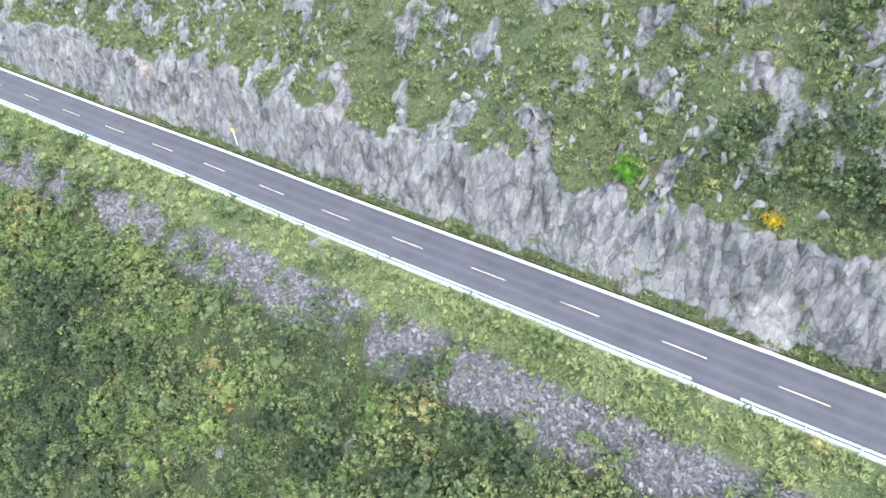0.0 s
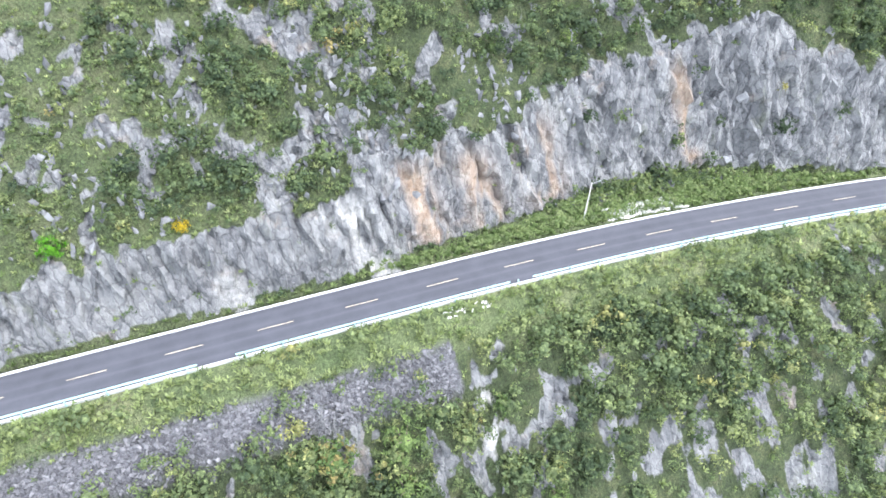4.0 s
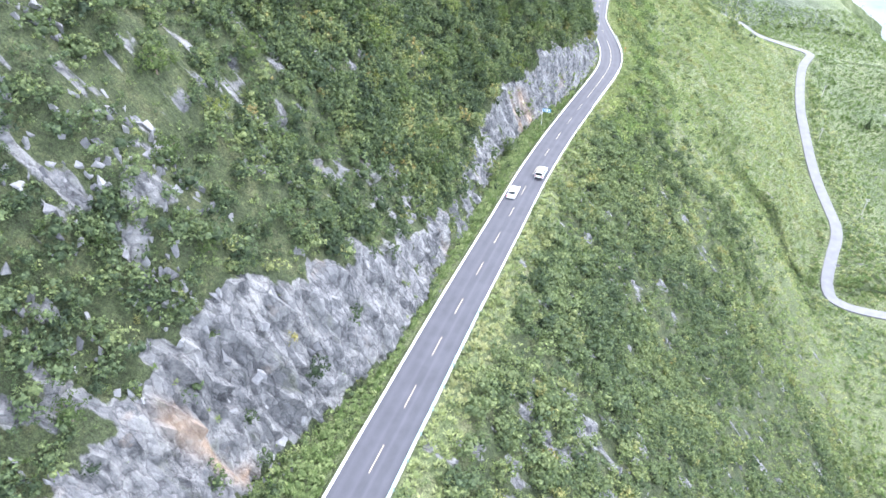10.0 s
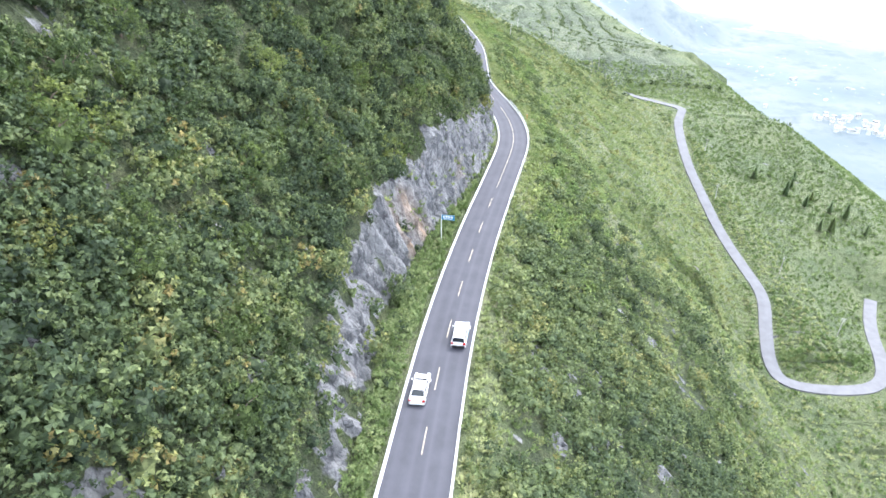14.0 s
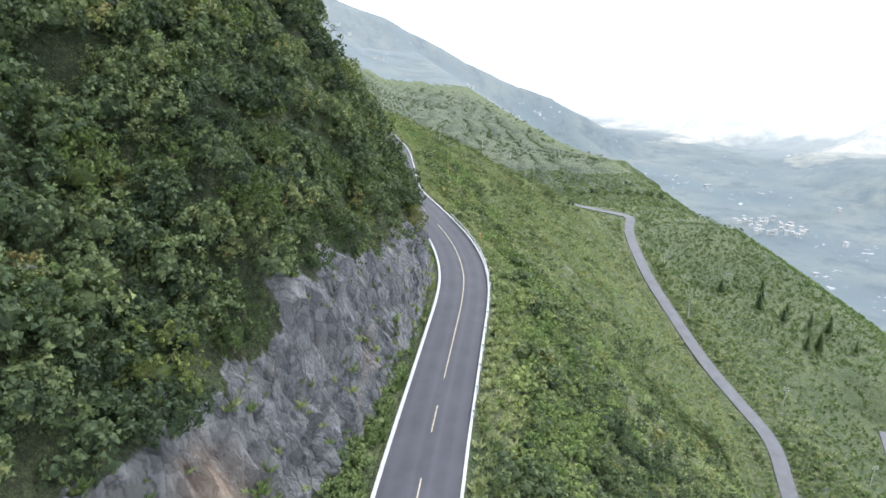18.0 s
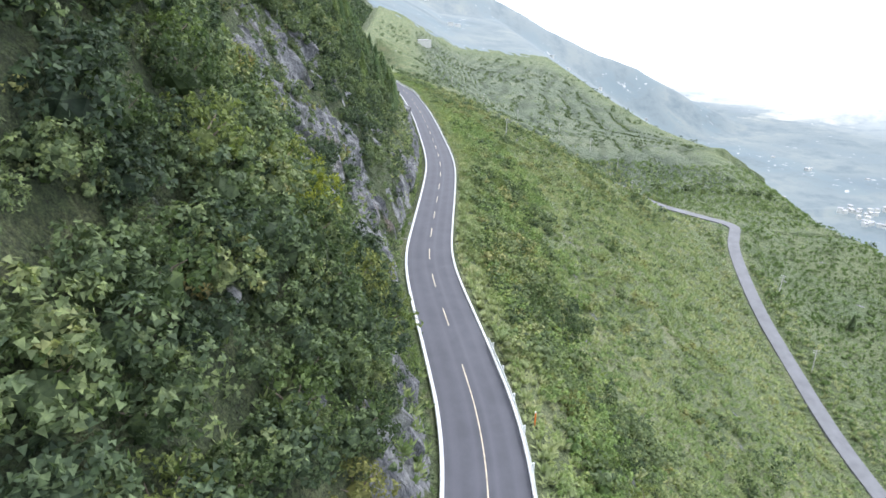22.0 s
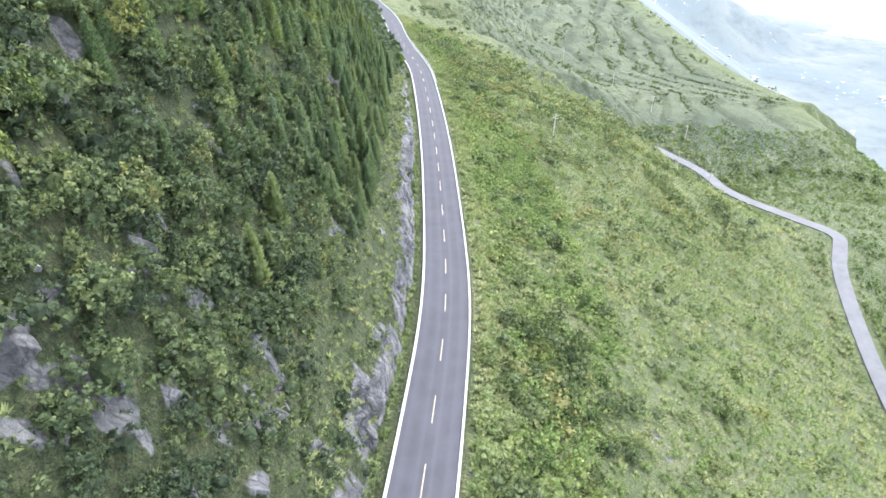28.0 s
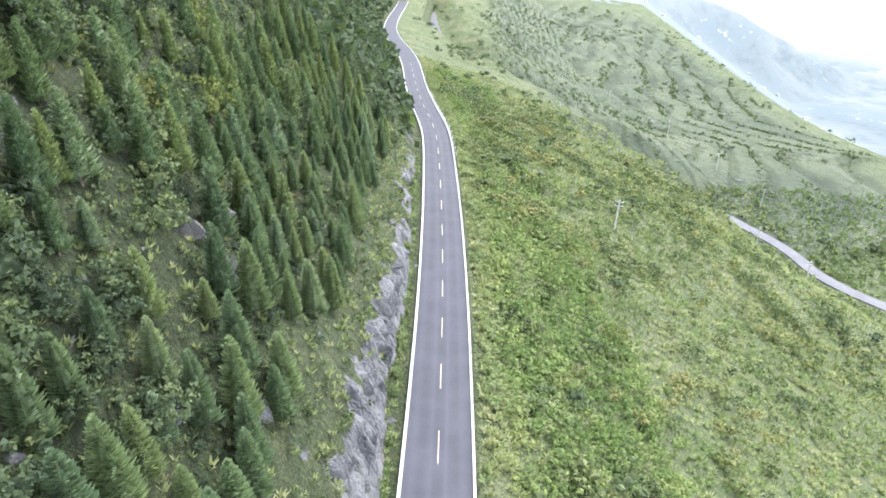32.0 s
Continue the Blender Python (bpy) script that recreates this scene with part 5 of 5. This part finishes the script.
p, s, d, bare = places(42000, 690, 1400, -45, -300, hedge_keep)
tint = np.clip(rng.normal(0.5, 0.12, len(p)) + 0.4 * (patch(p[:, 0], p[:, 1], 50, 119) - 0.5), 0, 0.9)
scattered("terrace_hedges", CROP, p - np.array([0, 0, 0.3]), rng.uniform(0.7, 1.5, len(p)), SHRUB, tint, "green hedges along the edges of terraced fields", "hedges")
p, s, d, bare = places(9000, 690, 1100, -45, -300, lambda s, d, b, x, y: np.where((TERRACE["part"] >= 0) & (TERRACE["part"] < 0.6), 0.6 * (patch(x, y, 35, 143) > 0.55), 0))
scattered("terrace_crops", CROP, p - np.array([0, 0, 0.3]), rng.uniform(0.5, 0.9, len(p)), GRASS, np.clip(rng.normal(0.12, 0.1, len(p)) + 0.5 * (patch(p[:, 0], p[:, 1], 60, 145) - 0.4), 0, 0.8), "pale green maize on the terraced fields", "crops")
p, s, d, bare = places(9000, 640, 1400, 5, 120, None)
tint = np.clip(rng.normal(0.25, 0.12, len(p)), 0, 0.9)
scattered("far_wood", CROP, p - np.array([0, 0, 0.3]), rng.uniform(1.8, 3.6, len(p)), SHRUB, tint, "far wooded slope above the road", "wood")


# ---- stones ----
def stone_proto():
    bm = bmesh.new()
    for v in rng.normal(size=(11, 3)) * np.array([0.6, 0.5, 0.45]):
        bm.verts.new(v)
    out = bmesh.ops.convex_hull(bm, input=bm.verts[:])
    bmesh.ops.delete(bm, geom=[v for v in bm.verts if not v.link_faces], context="VERTS")
    bmesh.ops.triangulate(bm, faces=bm.faces[:])
    bm.verts.index_update()
    q = np.array([v.co[:] for v in bm.verts])
    t = np.array([[v.index for v in f.verts] for f in bm.faces])
    bm.free()
    return q, t


STONE_PROTOS = [stone_proto() for _ in range(8)]


def rock_material(name, dark, light):
    mat, n, l, b = material(name, 0.9)
    isl = n.new("ShaderNodeNewGeometry").outputs["Random Per Island"]
    col = ramp_of(n, l, isl, [(0.0, dark), (1.0, light)])
    col = mixed(n, l, 0.7, col, ramp_of(n, l, noise_of(n, l, 1.6, 6, 0.7), [(0.3, (0.5, 0.5, 0.52)), (0.65, (1.25, 1.25, 1.22))]), "MULTIPLY")
    l.new(col, b.inputs["Base Color"])
    bumped(n, l, b, noise_of(n, l, 4, 6, 0.7), 0.7, 0.15)
    return mat


GREYSTONE = rock_material("grey_limestone", (0.10, 0.103, 0.115), (0.25, 0.255, 0.27))
SCREE = rock_material("violet_grey_scree", (0.07, 0.07, 0.08), (0.2, 0.198, 0.215))
PALESTONE = rock_material("pale_limestone", (0.5, 0.5, 0.49), (0.78, 0.77, 0.74))


def stones(name, at, size, mat, label, tall=1.0):
    verts, faces, base = [], [], 0
    which = rng.integers(0, len(STONE_PROTOS), len(at))
    for (q, t), k in zip((STONE_PROTOS[w] for w in which), range(len(at))):
        r = np.array(Euler(rng.uniform(-0.5, 0.5, 3) + np.array([0, 0, rng.uniform(0, 6.3)])).to_matrix())
        verts.append(q * np.array([1, 1, tall]) * size[k] @ r.T + at[k])
        faces.append(t + base)
        base += len(q)
    me = mesh_of(name, np.concatenate(verts), np.concatenate(faces), mat)
    return tagged(new(name, me), label, "stones", kind="stuff")


p, s, d, bare = places(15000, 60, 218, -6.8, -13.5, lambda s, d, b, x, y: np.clip((TERRACE["scree"] - 0.3) * 3, 0, 1))
stones("scree", p, rng.uniform(0.12, 0.36, len(p)), SCREE, "loose grey broken stones heaped below the verge")
p, s, d, bare = places(700, 244, 256, 4.3, 6.5)
stones("rubble", p, rng.uniform(0.12, 0.4, len(p)), PALESTONE, "heap of white broken stones beside the kerb")
p, s, d, bare = places(40, 217, 223, -3.9, -5.4)
stones("rubble", p, rng.uniform(0.12, 0.3, len(p)), PALESTONE, "white broken stones outside the guard rail")
p, s, d, bare = places(9500, 70, 276, 8, 50, lambda s, d, b, x, y: np.clip((patch(x, y, 5, 123) - 0.44) * 5, 0.02, 1))
stones("outcrops", p, rng.uniform(0.18, 0.52, len(p)), GREYSTONE, "grey weathered limestone outcrops in the grass", 2.1)
p, s, d, bare = places(260, 455, 560, 9, 40, lambda s, d, b, x, y: np.clip((patch(x, y, 6, 125) - 0.5) * 6, 0.02, 1))
stones("outcrops", p, rng.uniform(0.18, 0.42, len(p)), GREYSTONE, "grey weathered limestone outcrops among shrubs", 1.5)
p, s, d, bare = places(500, 215, 420, -8, -60, lambda s, d, b, x, y: np.clip((patch(x, y, 6, 127) - 0.48) * 6, 0.02, 1))
stones("outcrops", p, rng.uniform(0.3, 0.8, len(p)), GREYSTONE, "grey limestone outcrops on the steep slope", 1.7)


# ---- trees ----
def crown_mesh(name, q, mat):
    return mesh_of(name, q.reshape(-1, 3), np.arange(q.size // 3).reshape(-1, 3), mat)


def broad_tree(mat, label, group, name="tree", leaves=560):
    t = tagged(new(name), label, name.replace("_", " "), group)
    part("trunk", tube([(0, 0, -1), (.08, 0, 1.0), (.0, .1, 2.2)], [.16, .12, .08], 7), BARK, t)
    for k in range(4):
        a = k * 1.57 + rng.uniform(-.4, .4)
        c, e = math.cos(a), math.sin(a)
        part("limb", tube([(0, .05, 1.2 + .2 * k), (.6 * c, .6 * e, 2.0 + .2 * k), (1.3 * c, 1.3 * e, 2.7 + .1 * k)], [.07, .05, .02], 5), BARK, t)
    q = clumped(38, 20, 0.12) if leaves > 800 else clumped(30, 14, 0.145)
    q = q * np.array([2.3, 2.3, 2.5]) + np.array([0, 0, 0.5])
    part("crown", crown_mesh("crown", q, mat), mat, t)
    return t


def conifer_sprays(n):
    """Drooping sprays of a small conifer, 6.2 high."""
    h = np.sort(rng.uniform(0, 1, n) ** 1.15)
    tier = 0.8 + 0.2 * (1 - np.mod(h * 8.5, 1))
    wide = 1 + 6.0 / math.sqrt(n) - 6.0 / math.sqrt(1250)
    r = (1.5 * (1 - h) ** 0.58 * tier + 0.05) * rng.uniform(0.65, 1.08, n)
    a = rng.uniform(0, math.tau, n)
    out = np.stack([np.cos(a), np.sin(a), 0 * a], 1)
    top = np.array([0, 0, 1.0]) * (0.6 + 5.6 * h)[:, None]
    droop = np.array([0, 0, 1.0]) * (0.22 * r)[:, None]
    side = np.stack([-np.sin(a), np.cos(a), 0 * a], 1) * (0.06 + 0.06 * r)[:, None] * wide
    root, mid_, tip = top + out * (0.3 * r)[:, None] - droop, top + out * (0.75 * r)[:, None] + 0.2 * droop, top + out * r[:, None] + 1.1 * droop
    return np.concatenate([np.stack([root, mid_ - side, tip], 1), np.stack([root, tip, mid_ + side], 1)])


def conifer_tree(label):
    t = tagged(new("conifer"), label, "conifer", "conifers on the slope above the road")
    part("trunk", tube([(0, 0, -.8), (0, 0, 2.5), (0.05, 0, 5.4)], [.13, .09, .03], 7), BARK, t)
    q = conifer_sprays(1000)
    rim = [np.array([0.62 * 1.25 * math.cos(k * math.tau / 9), 0.62 * 1.25 * math.sin(k * math.tau / 9), 0.8]) for k in range(9)]
    peak = np.array([0, 0, 5.6])
    cone = np.array([[rim[k], rim[(k + 1) % 9], peak] for k in range(9)])
    part("crown", crown_mesh("crown", np.concatenate([cone, q]), CONIFER), CONIFER, t)
    return t


def planted(protos, at, size):
    for k, (p, z) in enumerate(zip(at, size)):
        proto = protos[k % len(protos)]
        m = pose(*p, 0, 0, rng.uniform(0, 360))
        if proto.get("used"):
            ob = copy_thing(proto, m)
        else:
            ob, proto["used"] = proto, 1
            ob.matrix_basis = m
        ob.scale = (z, z, z * rng.uniform(0.9, 1.15))


def apart_places(n, s0, s1, d0, d1, gap, keep=None):
    p, s, d, b = places(n * 6, s0, s1, d0, d1, keep)
    kept = []
    for q in p:
        if all((q[0] - o[0]) ** 2 + (q[1] - o[1]) ** 2 > gap * gap for o in kept):
            kept.append(q)
            if len(kept) == n:
                break
    return np.array(kept)


at = np.concatenate([apart_places(16, 418, 452, 6.3, 10.5, 2.6), apart_places(14, 386, 415, 9.0, 12.5, 2.4)])
planted([broad_tree(TREE, "leafy tree leaning over the road from the rock face", "trees leaning over the road", leaves=1150) for _ in range(3)], at - np.array([0, 0, 1.0]), rng.uniform(0.7, 1.05, len(at)))
at = np.concatenate([apart_places(160, 318, 458, 11, 46, 3.0, lambda s, d, b, x, y: 1 - 0.9 * b), apart_places(30, 455, 505, 20, 46, 3.0), apart_places(60, 500, 600, 20, 50, 3.5)])
planted([broad_tree(TREE, "leafy green broadleaf tree on the steep slope above the road", "broadleaf trees above the road", leaves=1150) for _ in range(6)], at - np.array([0, 0, .5]), rng.uniform(0.7, 1.2, len(at)))
at = apart_places(64, 90, 225, -12.5, -30, 3.4, lambda s, d, b, x, y: 1 - b)
planted([broad_tree(FRESH, "leafy light green tree on the slope below the road", "broadleaf trees below the road") for _ in range(4)], at - np.array([0, 0, .4]), rng.uniform(0.6, 1.15, len(at)))
at = apart_places(34, 195, 300, 14, 50, 5, lambda s, d, b, x, y: 1 - 0.9 * b)
planted([broad_tree(TREE, "olive green small tree among rocks on the slope", "small trees among the rocks", "small_tree") for _ in range(3)], at - np.array([0, 0, .3]), rng.uniform(0.5, 0.9, len(at)))
at = np.concatenate([apart_places(58, 436, 540, -7.5, -19, 2.6, lambda s, d, b, x, y: np.clip((patch(x, y, 9, 133) - 0.40) * 6, 0, 1)), apart_places(34, 540, 700, -8, -24, 4.2), apart_places(20, 440, 700, -26, -60, 6)])
planted([broad_tree(TREE, "dark green bushy shrub on the grass slope", "bushy shrubs on the grass slope", "tall_shrub") for _ in range(3)], at - np.array([0, 0, .9]), rng.uniform(0.5, 0.95, len(at)))
at = np.concatenate([apart_places(256, 524, 630, 9.5, 26, 1.6, lambda s, d, b, x, y: np.clip((patch(x, y, 8, 183) - 0.3) * 5, 0.35, 1) * np.where((s < 540) & (d > 17), 0.4, 1)), apart_places(14, 505, 524, 13, 26, 3.0)])
planted([conifer_tree("slender green conifer on the slope above the road") for _ in range(6)], at, rng.uniform(0.55, 0.98, len(at)))
p, s, d, bare = places(1300, 560, 800, 8, 50, lambda s, d, b, x, y: np.where((s > 628) | (d > 26), 0.85, 0))
scattered("conifer_wood", [conifer_sprays(110) for _ in range(5)], p, rng.uniform(0.5, 0.9, len(p)), SHRUB, np.clip(rng.normal(0.36, 0.1, len(p)), 0, 0.9), "far stand of slender green conifers above the bend", "conifers")
at = apart_places(11, 552, 602, -166, -214, 6)
planted([conifer_tree("dark conifer among the fields of the lower slope") for _ in range(2)], at, rng.uniform(1.0, 1.7, len(at)))
line = np.linspace(0, 1, 16)[:, None]
at = np.array([452, -352, 0]) * (1 - line) + np.array([430, -425, 0]) * line + rng.normal(0, 2.0, (16, 3))
at[:, 2] = terrain(at[:, 0], at[:, 1])[0]
planted([broad_tree(TREE, "dark green tree on the edge above the lower road", "trees along the edge above the lower road") for _ in range(2)], at - np.array([0, 0, .8]), rng.uniform(0.7, 1.2, 16))


def bush(name, mat, label, s, d, size, tall=1.0):
    x, y, z = beside(s, d)
    b = tagged(new(name), label, "bush")
    part("stem", tube([(0, 0, -.5), (0, 0, .5)], [.07, .05], 6), BARK, b)
    q = clumped(44, 34, 0.1)
    part("crown", crown_mesh("crown", q, mat), mat, b)
    b.matrix_basis = pose(x, y, z - .2) @ Matrix.Diagonal((size, size, size * tall, 1))


bush("bush", BRIGHT, "single bright green round bush among grass and rocks", 178, 8.6, 1.45, 1.15)
bush("bush", AUTUMN, "small yellow autumn bush beside a grey rock", 191, 8.4, 1.0)
bush("bush", OLIVE, "large yellow-green bush growing out of the rock face", 443.5, 13.2, 2.8, 1.1)
bush("bush", TREE, "round dark green bush beside the conifers", 532, 12.5, 2.4, 1.1)

# ---- buildings on the far hill ----
for x, y, wide in ((1836, -739, 60), (1850, -775, 40), (1815, -794, 26), (1790, -815, 18), (1471, -726, 16), (1455, -735, 12), (971, -434, 14), (985, -446, 11)):
    house(x, y, ground_z(x, y), wide, 12, 6.6, -25, "low white building on the far hillside", "buildings of the far hill")

# ---- houses on the valley floor and on the far hill ----
for k in range(22):
    x, y = rng.uniform(500, 1500), rng.uniform(-1500, -900)
    house(x, y, ground_z(x, y), rng.uniform(6, 10), rng.uniform(6, 8), rng.choice([3.4, 6.6]), rng.uniform(0, 360), group="scattered houses of the valley")
for k in range(34):
    a, r = rng.uniform(0, math.tau), rng.uniform(0, 1) ** 0.5
    x, y = 800 + 70 * r * math.cos(a), -1260 + 55 * r * math.sin(a)
    house(x, y, ground_z(x, y), rng.uniform(6, 10), rng.uniform(6, 8), rng.choice([3.4, 6.6]), rng.uniform(0, 360))
